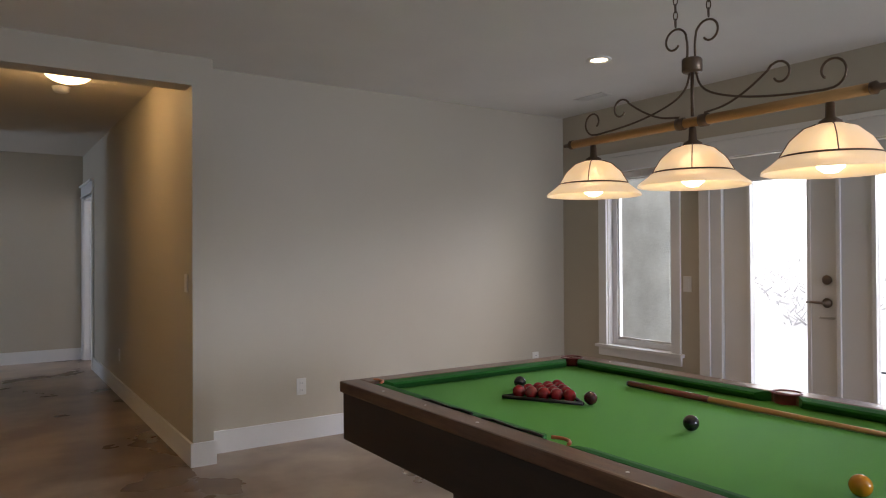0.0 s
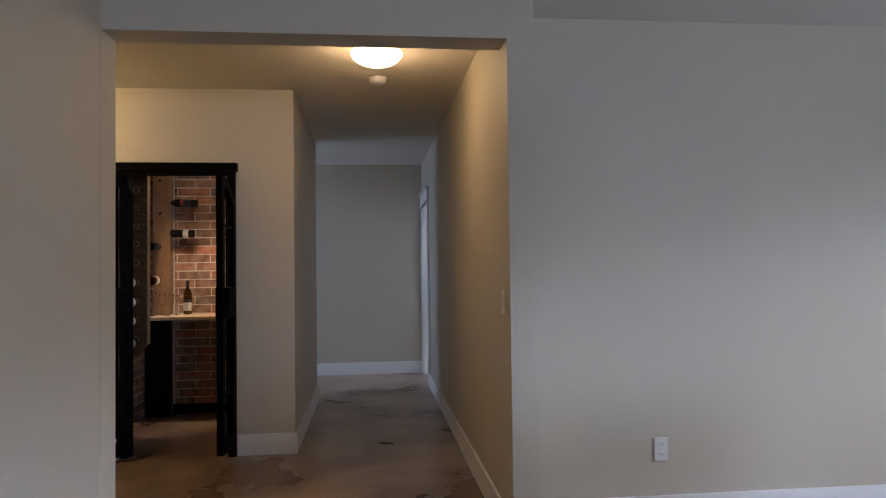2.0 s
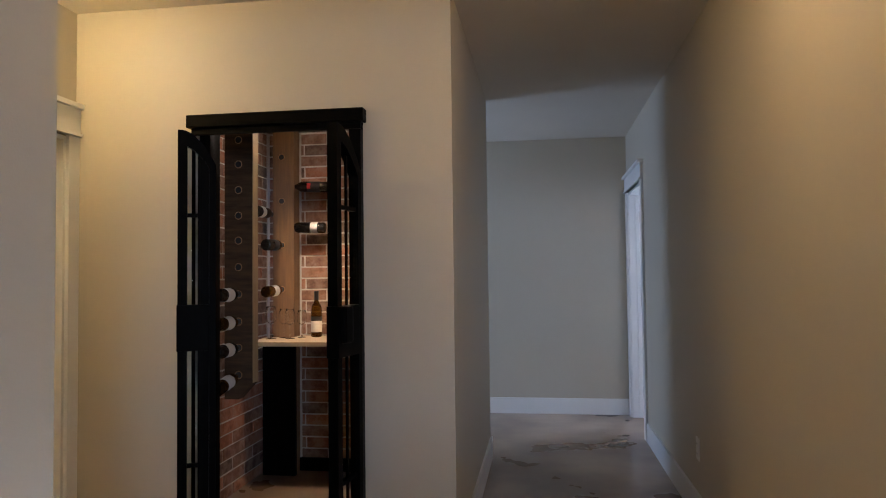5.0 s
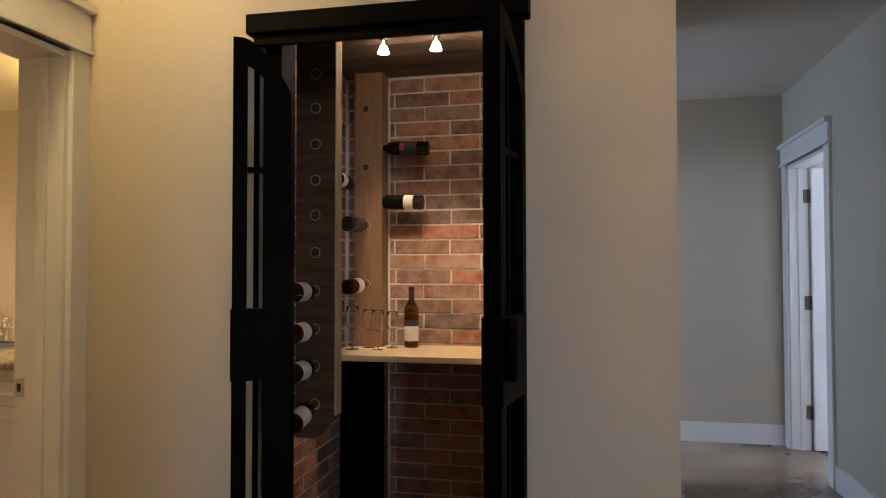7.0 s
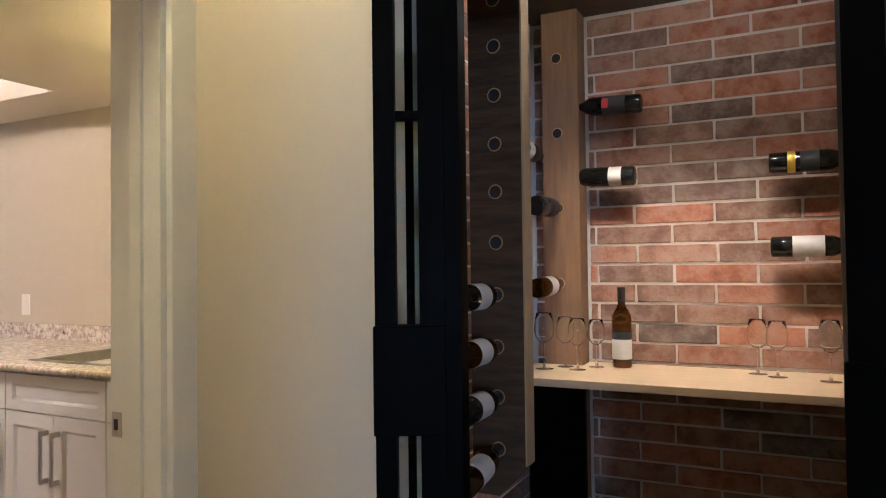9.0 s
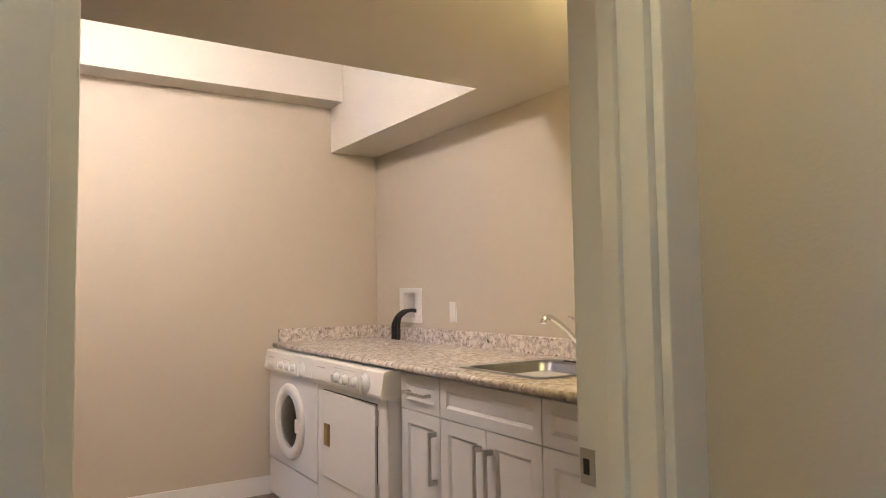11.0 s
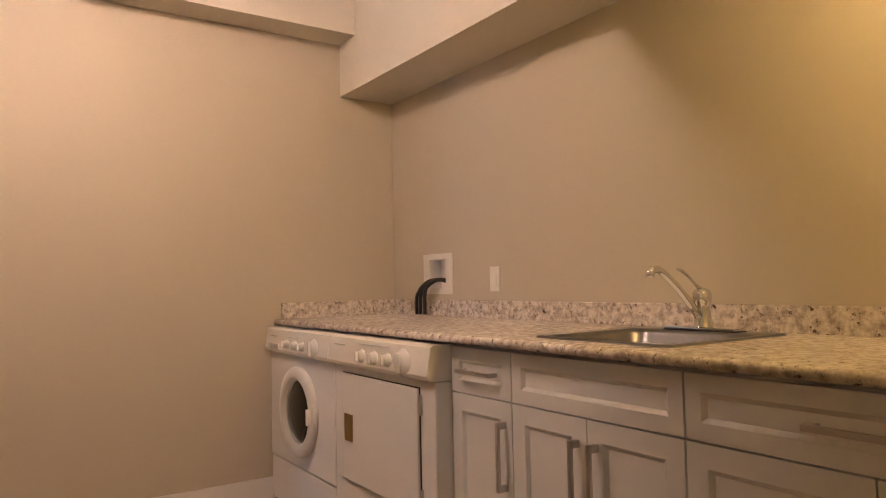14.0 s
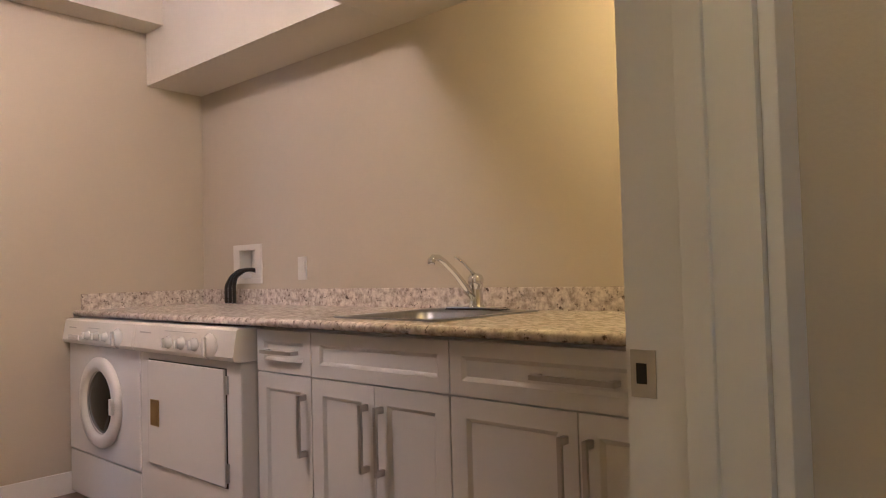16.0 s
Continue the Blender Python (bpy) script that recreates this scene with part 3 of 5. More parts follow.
# ---- hall fixtures ----
dl = thing("ceiling_light", (0.59, 6.02, HALL), "lit flush ceiling light with an opal glass dome", "ceiling light")
part("canopy", lathe_bm([(0, -0.0005), (0.14, -0.0005), (0.145, -0.02), (0.12, -0.03), (0, -0.03)], 32), trim, dl)
part("dome", lathe_bm([(0.155, -0.03), (0.155, -0.04), (0.14, -0.062), (0.11, -0.085), (0.06, -0.103), (0, -0.11)], 32), dome_glow, dl, "glowing opal glass dome")
sd = thing("smoke_detector", (0.6, 6.66, HALL), "white round smoke detector on the ceiling", "smoke detector")
part("base", lathe_bm([(0, -0.0005), (0.065, -0.0005), (0.065, -0.012), (0, -0.012)], 28), plastic, sd)
part("cover", lathe_bm([(0.06, -0.0125), (0.058, -0.03), (0.045, -0.042), (0, -0.044)], 28), plastic, sd)
hl = thing("ceiling_light", (-1.72, 6.3, HALL), "lit flush ceiling light with an opal glass dome", "ceiling light")
part("canopy", lathe_bm([(0, -0.0005), (0.14, -0.0005), (0.145, -0.02), (0.12, -0.03), (0, -0.03)], 32), trim, hl)
part("dome", lathe_bm([(0.155, -0.03), (0.155, -0.04), (0.14, -0.062), (0.11, -0.085), (0.06, -0.103), (0, -0.11)], 32), dome_glow, hl, "glowing opal glass dome")


def can_light(place, name="recessed_light"):
    o = thing(name, place, "lit recessed ceiling light with a white trim ring", "ceiling light")
    part("trim_ring", lathe_bm([(0.055, -0.0005), (0.08, -0.0005), (0.082, -0.006), (0.06, -0.012), (0.055, -0.0005)], 32), trim, o)
    part("lens", lathe_bm([(0.054, -0.003), (0.0, -0.005)], 32), bulb_glow, o, "glowing lamp face")


can_light((3.44, 3.76, CEIL))
vent = thing("ceiling_vent", (4.2, 4.55, CEIL), "white slotted ceiling air vent", "vent")
part("frame", boxes((-0.06, 0.06, -0.16, -0.145, -0.008, -0.0005), (-0.06, 0.06, 0.145, 0.16, -0.008, -0.0005), (-0.06, -0.045, -0.145, 0.145, -0.008, -0.0005), (0.045, 0.06, -0.145, 0.145, -0.008, -0.0005)), ceiling_paint, vent)
for k in range(5):
    part("slat", box_bm(-0.04 + 0.018 * k, -0.03 + 0.018 * k, -0.145, 0.145, -0.007, -0.0005), ceiling_paint, vent)


# ---- inner doors ----
def door_casing(name, x_face, side, y0, y1, top, label, x_back):
    """Casing round a doorway in a wall that runs along y. side: -1 or 1, the way the casing looks."""
    o = tagged(new(name), label, "door frame", kind="structure")

    def b(p0, p1, *rest):
        xa, xb = x_face + side * p0, x_face + side * p1
        return (min(xa, xb), max(xa, xb), *rest)

    cw = 0.09
    part("casing", boxes(b(0.0005, 0.02, y0 - cw, y0 + 0.004, 0, top + 0.004), bevel=0.003), trim, o)
    part("casing", boxes(b(0.0005, 0.02, y1 - 0.004, y1 + cw, 0, top + 0.004), bevel=0.003), trim, o)
    part("head_casing", boxes(b(0.0005, 0.024, y0 - cw - 0.005, y1 + cw + 0.005, top + 0.004, top + 0.14), b(0.0005, 0.036, y0 - cw - 0.015, y1 + cw + 0.015, top + 0.004, top + 0.02), b(0.0005, 0.045, y0 - cw - 0.02, y1 + cw + 0.02, top + 0.14, top + 0.165), bevel=0.003), trim, o)
    xa, xb = sorted((x_face, x_back))
    part("jamb", box_bm(xa, xb, y0 + 0.0005, y0 + 0.02, 0, top - 0.001), trim, o)
    part("jamb", box_bm(xa, xb, y1 - 0.02, y1 - 0.0005, 0, top - 0.001), trim, o)
    part("head_jamb", box_bm(xa, xb, y0 + 0.02, y1 - 0.02, top - 0.021, top - 0.001), trim, o)
    xm = (xa + xb) / 2
    part("door_stop", boxes((xm - 0.005, xm + 0.03, y1 - 0.032, y1 - 0.0202, 0, top - 0.022), (xm - 0.005, xm + 0.03, y0 + 0.0202, y0 + 0.032, 0, top - 0.022), bevel=0.002), trim, o)
    return o


side_frame = door_casing("door_frame_2", 1.2, -1, 9.74, 10.61, 2.09, "white painted casing of the far hall doorway", 1.33)
d3 = tagged(new("door_3"), "white panel door standing open into the side room", "door", kind="structure")
part("leaf", box_bm(1.345, 2.16, 10.55, 10.585, 0.01, 2.06, bevel=0.002), door_white, d3)
for hz in (0.275, 1.075, 1.86):
    h = part("hinge", box_bm(1.285, 1.33, 10.5862, 10.5895, hz - 0.05, hz + 0.05), bronze, d3, "dark bronze butt hinge")
    part("knuckle", lathe_bm([(0, -0.05), (0.009, -0.05), (0.009, 0.05), (0, 0.05)], 10, Matrix.Translation((1.337, 10.58, hz))), bronze, h)

# ---- laundry: structure ----
LX, LY = -5.51, 8.316
setting("wall_laundry_east", boxes((-2.04, -1.87, 6.958, 8.45, 0, 2.8), (-2.04, -1.87, 5.12, 6.13, 0, 2.8), (-2.04, -1.87, 6.13, 6.958, 2.05, 2.8)), paint, "greige painted wall with the laundry doorway", "wall")
setting("wall_laundry_north", boxes((-5.65, -5.11, LY, 8.45, 0, 2.9), (-4.95, -2.04, LY, 8.45, 0, 2.9), (-5.11, -4.95, LY, 8.45, 0, 1.09), (-5.11, -4.95, LY, 8.45, 1.25, 2.9), (-5.11, -4.95, 8.40, 8.45, 1.09, 1.25)), paint, "beige painted wall over the laundry counter", "wall")
setting("wall_laundry_west", boxes((-5.65, LX, 6.21, LY, 0, 2.9), bevel=0.006), paint, "beige painted wall ending at an open passage", "wall")
setting("wall_laundry_west_2", box_bm(-5.65, LX, 3.5, 5.2, 0, 2.9), paint, "beige painted wall beside the passage opening", "wall")
setting("wall_laundry_south", box_bm(-7.6, -1.87, 3.4, 3.5, 0, 2.9), paint, "beige painted wall", "wall")
setting("wall_passage_west", box_bm(-6.6, -6.46, 4.9, 9, 0, 2.9), paint, "greige painted passage wall in daylight", "wall")
setting("wall_passage_far", boxes((-7.7, -7.6, 3.4, 4.9, 0, 2.9), (-7.6, -6.6, 4.9, 5.0, 0, 2.9)), paint, "greige painted passage wall", "wall")
setting("wall_passage_north", box_bm(-6.46, -5.65, 8.9, 9.0, 0, 2.9), paint, "greige painted passage wall", "wall")
setting("ceiling_passage", box_bm(-7.7, -5.65, 3.4, 9, 2.46, 2.9), ceiling_paint, "white painted passage ceiling", "ceiling")
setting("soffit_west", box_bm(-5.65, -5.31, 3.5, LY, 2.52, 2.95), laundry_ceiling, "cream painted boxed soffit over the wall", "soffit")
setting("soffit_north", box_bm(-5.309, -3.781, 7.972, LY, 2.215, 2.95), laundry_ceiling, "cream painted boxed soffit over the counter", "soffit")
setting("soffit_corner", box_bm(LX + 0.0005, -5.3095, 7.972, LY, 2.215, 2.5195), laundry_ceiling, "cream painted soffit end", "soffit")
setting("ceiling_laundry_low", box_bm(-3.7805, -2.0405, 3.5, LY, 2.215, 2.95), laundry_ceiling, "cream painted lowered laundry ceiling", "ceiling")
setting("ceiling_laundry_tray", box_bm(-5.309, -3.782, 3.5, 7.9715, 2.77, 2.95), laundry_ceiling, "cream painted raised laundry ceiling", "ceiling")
setting("wall_hall_west", box_bm(-2.04, -1.87, 3.5, 5.119, 0, 2.8), paint, "greige painted wall", "wall")
baseboard("baseboard_laundry_west", LX + 0.0005, LX + BT, 6.21, 7.62, 0.11)
baseboard("baseboard_passage", -6.4595, -6.46 + BT, 4.9, 8.9, 0.15)

door_casing("door_frame_3", -1.87, 1, 6.13, 6.958, 2.03, "white painted casing of the laundry doorway", -2.04)
strike = thing("strike_plate", (-2.02, 6.937, 0.96), "brushed nickel strike plate in the door jamb", "strike plate")
part("plate", boxes((-0.014, 0.02, -0.0015, 0.0004, -0.03, 0.03), bevel=0.0006), nickel, strike)
part("latch_hole", box_bm(-0.006, 0.008, -0.0022, -0.0016, -0.013, 0.013), rubber, strike)
for s in (-1, 1):
    part("screw", lathe_bm([(0, -0.0026), (0.003, -0.0024), (0.0035, -0.0015)], 10, Matrix.Translation((0.0, 0, s * 0.022)) @ Matrix.Rotation(radians(-90), 4, "X") @ Matrix.Scale(-1, 4, (0, 0, 1)) @ Matrix.Translation((0, 0, 0.0))), nickel, strike)
d4 = tagged(new("door_4"), "cream painted door standing open into the laundry", "door", kind="structure")
part("leaf", box_bm(-2.86, -2.045, 6.1, 6.135, 0.01, 2.02, bevel=0.002), door_white, d4)
h = part("door_handle", lathe_bm([(0, 0), (0.032, 0), (0.032, 0.006), (0.016, 0.012), (0.011, 0.045), (0, 0.045)], 22, Matrix.Translation((-2.79, 6.135, 0.97)) @ AXIS_Y), brass, d4, "satin brass lever handle")
bm = bmesh.new()
tube(bm, [(-2.79, 6.18, 0.97), (-2.76, 6.184, 0.972), (-2.72, 6.184, 0.973), (-2.68, 6.18, 0.972)], [0.009, 0.011, 0.01, 0.008], 10)
part("lever", bm, brass, h)

# ---- laundry: machines ----
FRONT = 7.535


def knob(parent, x, z, r, y):
    k = part("knob", lathe_bm([(0, 0), (r * 1.15, 0), (r * 1.15, 0.004), (r, 0.006), (r * 0.85, 0.02), (0, 0.022)], 22, Matrix.Translation((x, y, z)) @ AXIS_Y @ Matrix.Rotation(radians(180), 4, "X")), enamel, parent)
    part("grip", box_bm(x - r * 0.2, x + r * 0.2, y - 0.033, y - 0.0215, z - r * 0.8, z + r * 0.8, bevel=0.002), enamel, k)


def console(parent, x0, x1):
    bm = bmesh.new()
    outline = [(0.0, 0.78), (-0.022, 0.785), (-0.028, 0.8), (-0.012, 0.898), (0.0, 0.906), (0.1, 0.906), (0.1, 0.78)]
    va = [bm.verts.new((x0, FRONT + y, z)) for y, z in outline]
    vb = [bm.verts.new((x1, FRONT + y, z)) for y, z in outline]
    bm.faces.new(va)
    bm.faces.new(vb[::-1])
    for i in range(len(va)):
        j = (i + 1) % len(va)
        bm.faces.new((va[j], va[i], vb[i], vb[j]))
    return part("control_panel", bm, cream, parent, "aged cream control panel")


def foot(parent, x):
    part("foot", lathe_bm([(0, 0), (0.025, 0), (0.025, 0.016), (0, 0.016)], 12, Matrix.Translation((x, FRONT + 0.1, 0))), rubber, parent)


wa = thing("washing_machine", (0, 0, 0), "white front-loading washing machine with a round porthole door", "washing machine", "laundry machines")
W0, W1 = -5.503, -4.706
part("body", boxes((W0, W1, FRONT + 0.005, 8.2, 0.238, 0.779), (W0, W1, FRONT + 0.1005, 8.2, 0.7795, 0.904), bevel=0.008), enamel, wa)
part("kick_panel", boxes((W0, W1, FRONT + 0.008, 8.2, 0.015, 0.233), bevel=0.008), enamel, wa)
foot(wa, W0 + 0.1)
foot(wa, W1 - 0.1)
wp = console(wa, W0 - 0.001, W1 + 0.002)
for kx in (-5.193, -5.087, -4.993):
    knob(wp, kx, 0.832, 0.02, FRONT - 0.022)
knob(wp, -4.86, 0.832, 0.04, FRONT - 0.022)
part("drawer_pull", box_bm(-5.43, -5.3, FRONT - 0.03, FRONT - 0.022, 0.8, 0.828, bevel=0.003), enamel, wp)
part("pull_slot", box_bm(-5.42, -5.31, FRONT - 0.0315, FRONT - 0.0302, 0.807, 0.816), nickel, wp)
part("badge", box_bm(-5.43, -5.34, FRONT - 0.0215, FRONT - 0.0195, 0.862, 0.868), nickel, wp)
part("badge", box_bm(-5.2, -5.05, FRONT - 0.0215, FRONT - 0.0195, 0.866, 0.869), nickel, wp)
TOFRONT = Matrix.Translation((-5.094, FRONT, 0.512)) @ AXIS_Y @ Matrix.Rotation(radians(180), 4, "X")
wd = part("porthole_door", lathe_bm([(0.213, -0.004), (0.218, 0.012), (0.207, 0.026), (0.175, 0.03), (0.157, 0.022), (0.15, -0.002), (0.142, -0.004)], 56, TOFRONT), cream, wa, "round cream plastic door ring")
# opaque dome: the darkness inside the drum is put into its colour
part("glass", lathe_bm([(0.151, -0.002), (0.13, 0.012), (0.07, 0.026), (0, 0.03)], 40, TOFRONT), bottle_dark, wd, "domed porthole glass coloured dark for the unlit drum")
part("chrome_rim", lathe_bm([(0.152, 0.003), (0.156, 0.006), (0.152, 0.009), (0.148, 0.005)], 48, TOFRONT), nickel, wd)
part("latch", box_bm(-4.925, -4.9, FRONT - 0.042, FRONT - 0.026, 0.475, 0.55, bevel=0.004), cream, wd)

dr = thing("tumble_dryer", (0, 0, 0), "white tumble dryer with a square door and a brass pull", "dryer", "laundry machines")
D0, D1 = -4.698, -3.89
part("body", boxes((D0, D1, FRONT + 0.005, 8.2, 0.015, 0.779), (D0, D1, FRONT + 0.1005, 8.2, 0.7795, 0.904), bevel=0.008), enamel, dr)
foot(dr, D0 + 0.1)
foot(dr, D1 - 0.1)
dp = console(dr, D0 - 0.002, D1)
for kx in (-4.38, -4.275, -4.169):
    knob(dp, kx, 0.836, 0.024, FRONT - 0.022)
knob(dp, -4.055, 0.836, 0.045, FRONT - 0.022)
part("badge", box_bm(-4.64, -4.54, FRONT - 0.0215, FRONT - 0.0195, 0.866, 0.872), nickel, dp)
part("badge", box_bm(-4.42, -4.16, FRONT - 0.0205, FRONT - 0.0185, 0.88, 0.883), nickel, dp)
dd = part("dryer_door", boxes((-4.605, -3.99, FRONT - 0.008, FRONT + 0.0045, 0.305, 0.748), bevel=0.006), enamel, dr)
part("door_gasket", boxes((-4.609, -3.986, FRONT + 0.001, FRONT + 0.0048, 0.301, 0.752)), rubber, dd)
part("pull", boxes((-4.572, -4.5, FRONT - 0.013, FRONT - 0.0082, 0.47, 0.582), bevel=0.0015), brass, dd, "small brass finger pull")
part("pull_recess", box_bm(-4.556, -4.516, FRONT - 0.0152, FRONT - 0.0132, 0.482, 0.57), brass, dd)
for hz in (0.36, 0.69):
    part("hinge", box_bm(-3.989, -3.973, FRONT - 0.006, FRONT + 0.0045, hz - 0.035, hz + 0.035, bevel=0.002), nickel, dd)


# ---- laundry: cabinets and counter ----
FACE, SLAB0, SLAB1 = 7.607, 0.915, 0.945


def shaker(bm, x0, x1, z0, z1, y, rail=0.055):
    """A framed front with a sunk panel and a bevelled inner edge."""
    t = 0.02
    loops = []
    for d, yy in ((0, y), (rail, y), (rail + 0.012, y + 0.009)):
        loops.append([bm.verts.new(p) for p in ((x0 + d, yy, z0 + d), (x1 - d, yy, z0 + d), (x1 - d, yy, z1 - d), (x0 + d, yy, z1 - d))])
    back = [bm.verts.new(p) for p in ((x0, y + t, z0), (x1, y + t, z0), (x1, y + t, z1), (x0, y + t, z1))]
    for u, v in ((loops[0], loops[1]), (loops[1], loops[2]), (back, loops[0])):
        for k in range(4):
            bm.faces.new((u[k], u[(k + 1) % 4], v[(k + 1) % 4], v[k]))
    bm.faces.new(loops[2])
    bm.faces.new(back[::-1])


def bar_pull(parent, x, z, length, upright, y):
    bm = bmesh.new()
    h = length / 2
    if upright:
        add_box(bm, x - 0.007, x + 0.007, y - 0.036, y - 0.026, z - h, z + h, bevel=0.002)
        for s in (-1, 1):
            add_box(bm, x - 0.007, x + 0.007, y - 0.0265, y - 0.0003, z + s * (h - 0.011) - 0.01, z + s * (h - 0.011) + 0.01, bevel=0.001)
    else:
        add_box(bm, x - h, x + h, y - 0.036, y - 0.026, z - 0.007, z + 0.007, bevel=0.002)
        for s in (-1, 1):
            add_box(bm, x + s * (h - 0.011) - 0.01, x + s * (h - 0.011) + 0.01, y - 0.0265, y - 0.0003, z - 0.007, z + 0.007, bevel=0.001)
    return part("handle", bm, nickel, parent, "brushed nickel bar pull")


def base_cabinet(x0, x1, doors, drawer_pull, label):
    c = thing("base_cabinet", (0, 0, 0), label, "cabinet", "laundry base cabinets")
    part("carcass", boxes((x0, x1, FACE + 0.021, 8.31, 0.1, 0.905)), lacquer, c)
    part("toe_kick", boxes((x0, x1, FACE + 0.08, FACE + 0.1, 0, 0.0995)), lacquer, c)
    bm = bmesh.new()
    shaker(bm, x0 + 0.002, x1 - 0.002, 0.747, 0.9, FACE, 0.042)
    f = part("drawer_front", bm, lacquer, c)
    if drawer_pull:
        bar_pull(f, (x0 + x1) / 2, 0.823, drawer_pull, False, FACE)
    n = len(doors)
    for i, side in enumerate(doors):
        a, b = x0 + (x1 - x0) * i / n, x0 + (x1 - x0) * (i + 1) / n
        bm = bmesh.new()
        shaker(bm, a + 0.002, b - 0.002, 0.102, 0.742, FACE)
        dd_ = part("cabinet_door", bm, lacquer, c)
        bar_pull(dd_, b - 0.035 if side == "r" else a + 0.035, 0.576, 0.215, True, FACE)
    return c


base_cabinet(-3.886, -3.561, ("r",), 0.19, "white shaker base cabinet with one drawer and one door")
base_cabinet(-3.559, -2.928, ("r", "l"), 0, "white shaker sink cabinet with a false drawer front and two doors")
base_cabinet(-2.926, -2.1, ("r", "l"), 0.24, "white shaker base cabinet with a wide drawer and two doors")
fl = thing("filler_panel", (0, 0, 0), "white lacquered filler strip beside the base cabinet", "filler panel")
part("strip", boxes((-2.0985, -2.0415, FACE + 0.001, FACE + 0.02, 0.1, 0.905)), lacquer, fl)

SX0, SX1, SY0, SY1 = -3.5, -3.04, 7.7, 8.12
ct = thing("countertop", (0, 0, 0), "speckled pink-beige granite-look laminate countertop with a backsplash", "countertop")
bm = bmesh.new()
for r in ((LX + 0.002, SX0 - 0.012, 7.575, 8.293), (SX1 + 0.012, -2.042, 7.575, 8.293), (SX0 - 0.012, SX1 + 0.012, 7.575, SY0 - 0.012), (SX0 - 0.012, SX1 + 0.012, SY1 + 0.012, 8.293)):
    add_box(bm, *r, SLAB0, SLAB1)
tube(bm, [(LX + 0.002, 7.575, 0.93), (-2.042, 7.575, 0.93)], 0.0152, 12)
part("slab", bm, granite, ct)
part("backsplash", boxes((LX + 0.022, -2.042, 8.294, LY - 0.0005, SLAB1 - 0.002, 1.03), bevel=0.004), granite, ct)
part("side_splash", boxes((LX + 0.0005, LX + 0.0205, 7.6, LY - 0.0005, SLAB1 - 0.002, 1.03), bevel=0.004), granite, ct)

sk = thing("kitchen_sink", (0, 0, 0), "stainless steel drop-in sink set in the laundry counter", "sink")
bm = bmesh.new()


def rounded(x0, x1, y0, y1, r, z, n=5):
    out = []
    for cx, cy, a0 in ((x1 - r, y1 - r, 0), (x0 + r, y1 - r, 90), (x0 + r, y0 + r, 180), (x1 - r, y0 + r, 270)):
        for k in range(n + 1):
            a = radians(a0 + 90 * k / n)
            out.append((cx + r * math.cos(a), cy + r * math.sin(a), z))
    return out


rings = [rounded(SX0 - 0.03, SX1 + 0.03, SY0 - 0.03, SY1 + 0.1, 0.03, SLAB1 + 0.0006), rounded(SX0 - 0.026, SX1 + 0.026, SY0 - 0.026, SY1 + 0.096, 0.03, SLAB1 + 0.006),
         rounded(SX0, SX1, SY0, SY1, 0.05, SLAB1 + 0.005), rounded(SX0 + 0.01, SX1 - 0.01, SY0 + 0.01, SY1 - 0.01, 0.05, SLAB1 - 0.01), rounded(SX0 + 0.02, SX1 - 0.02, SY0 + 0.02, SY1 - 0.02, 0.05, 0.79), rounded(SX0 + 0.05, SX1 - 0.05, SY0 + 0.05, SY1 - 0.05, 0.05, 0.77)]
vr = [[bm.verts.new(p) for p in ring] for ring in rings]
for u, v in zip(vr, vr[1:]):
    for k in range(len(u)):
        bm.faces.new((u[k], u[(k + 1) % len(u)], v[(k + 1) % len(u)], v[k])).smooth = True
bm.faces.new(vr[-1])
part("bowl", bm, steel, sk)
part("drain", lathe_bm([(0.045, 0.772), (0.04, 0.774), (0.02, 0.771), (0, 0.771)], 24, Matrix.Translation(((SX0 + SX1) / 2, (SY0 + SY1) / 2, 0))), chrome, sk)

FX, FY, FZ = -3.265, 8.16, SLAB1 + 0.006
fa = thing("kitchen_faucet", (FX, FY, FZ), "chrome single-lever faucet on the sink rim", "faucet")
part("base_plate", box_bm(-0.13, 0.13, -0.03, 0.03, 0, 0.012, bevel=0.005), chrome, fa)
part("gasket", box_bm(-0.132, 0.132, -0.032, 0.032, -0.0004, 0.0025), rubber, fa)
part("column", lathe_bm([(0.032, 0.012), (0.027, 0.022), (0.025, 0.075), (0.0255, 0.0855), (0.029, 0.0885), (0.03, 0.118), (0.024, 0.13), (0.012, 0.136), (0, 0.137)], 24), chrome, fa)
bm = bmesh.new()
tube(bm, [(0, -0.015, 0.045), (0, -0.06, 0.085), (0.0, -0.12, 0.14), (0.0, -0.18, 0.182), (0.0, -0.21, 0.196), (0.0, -0.235, 0.196), (0.0, -0.246, 0.185), (0.0, -0.247, 0.172)], [0.014, 0.013, 0.012, 0.012, 0.012, 0.0125, 0.0135, 0.0135], 14)
part("spout", bm, chrome, fa)
bm = bmesh.new()
tube(bm, [(0, -0.005, 0.13), (-0.002, -0.03, 0.15), (-0.005, -0.06, 0.176), (-0.008, -0.09, 0.194), (-0.009, -0.105, 0.196)], [0.008, 0.005, 0.005, 0.006, 0.005], 10)
part("lever", bm, chrome, fa)

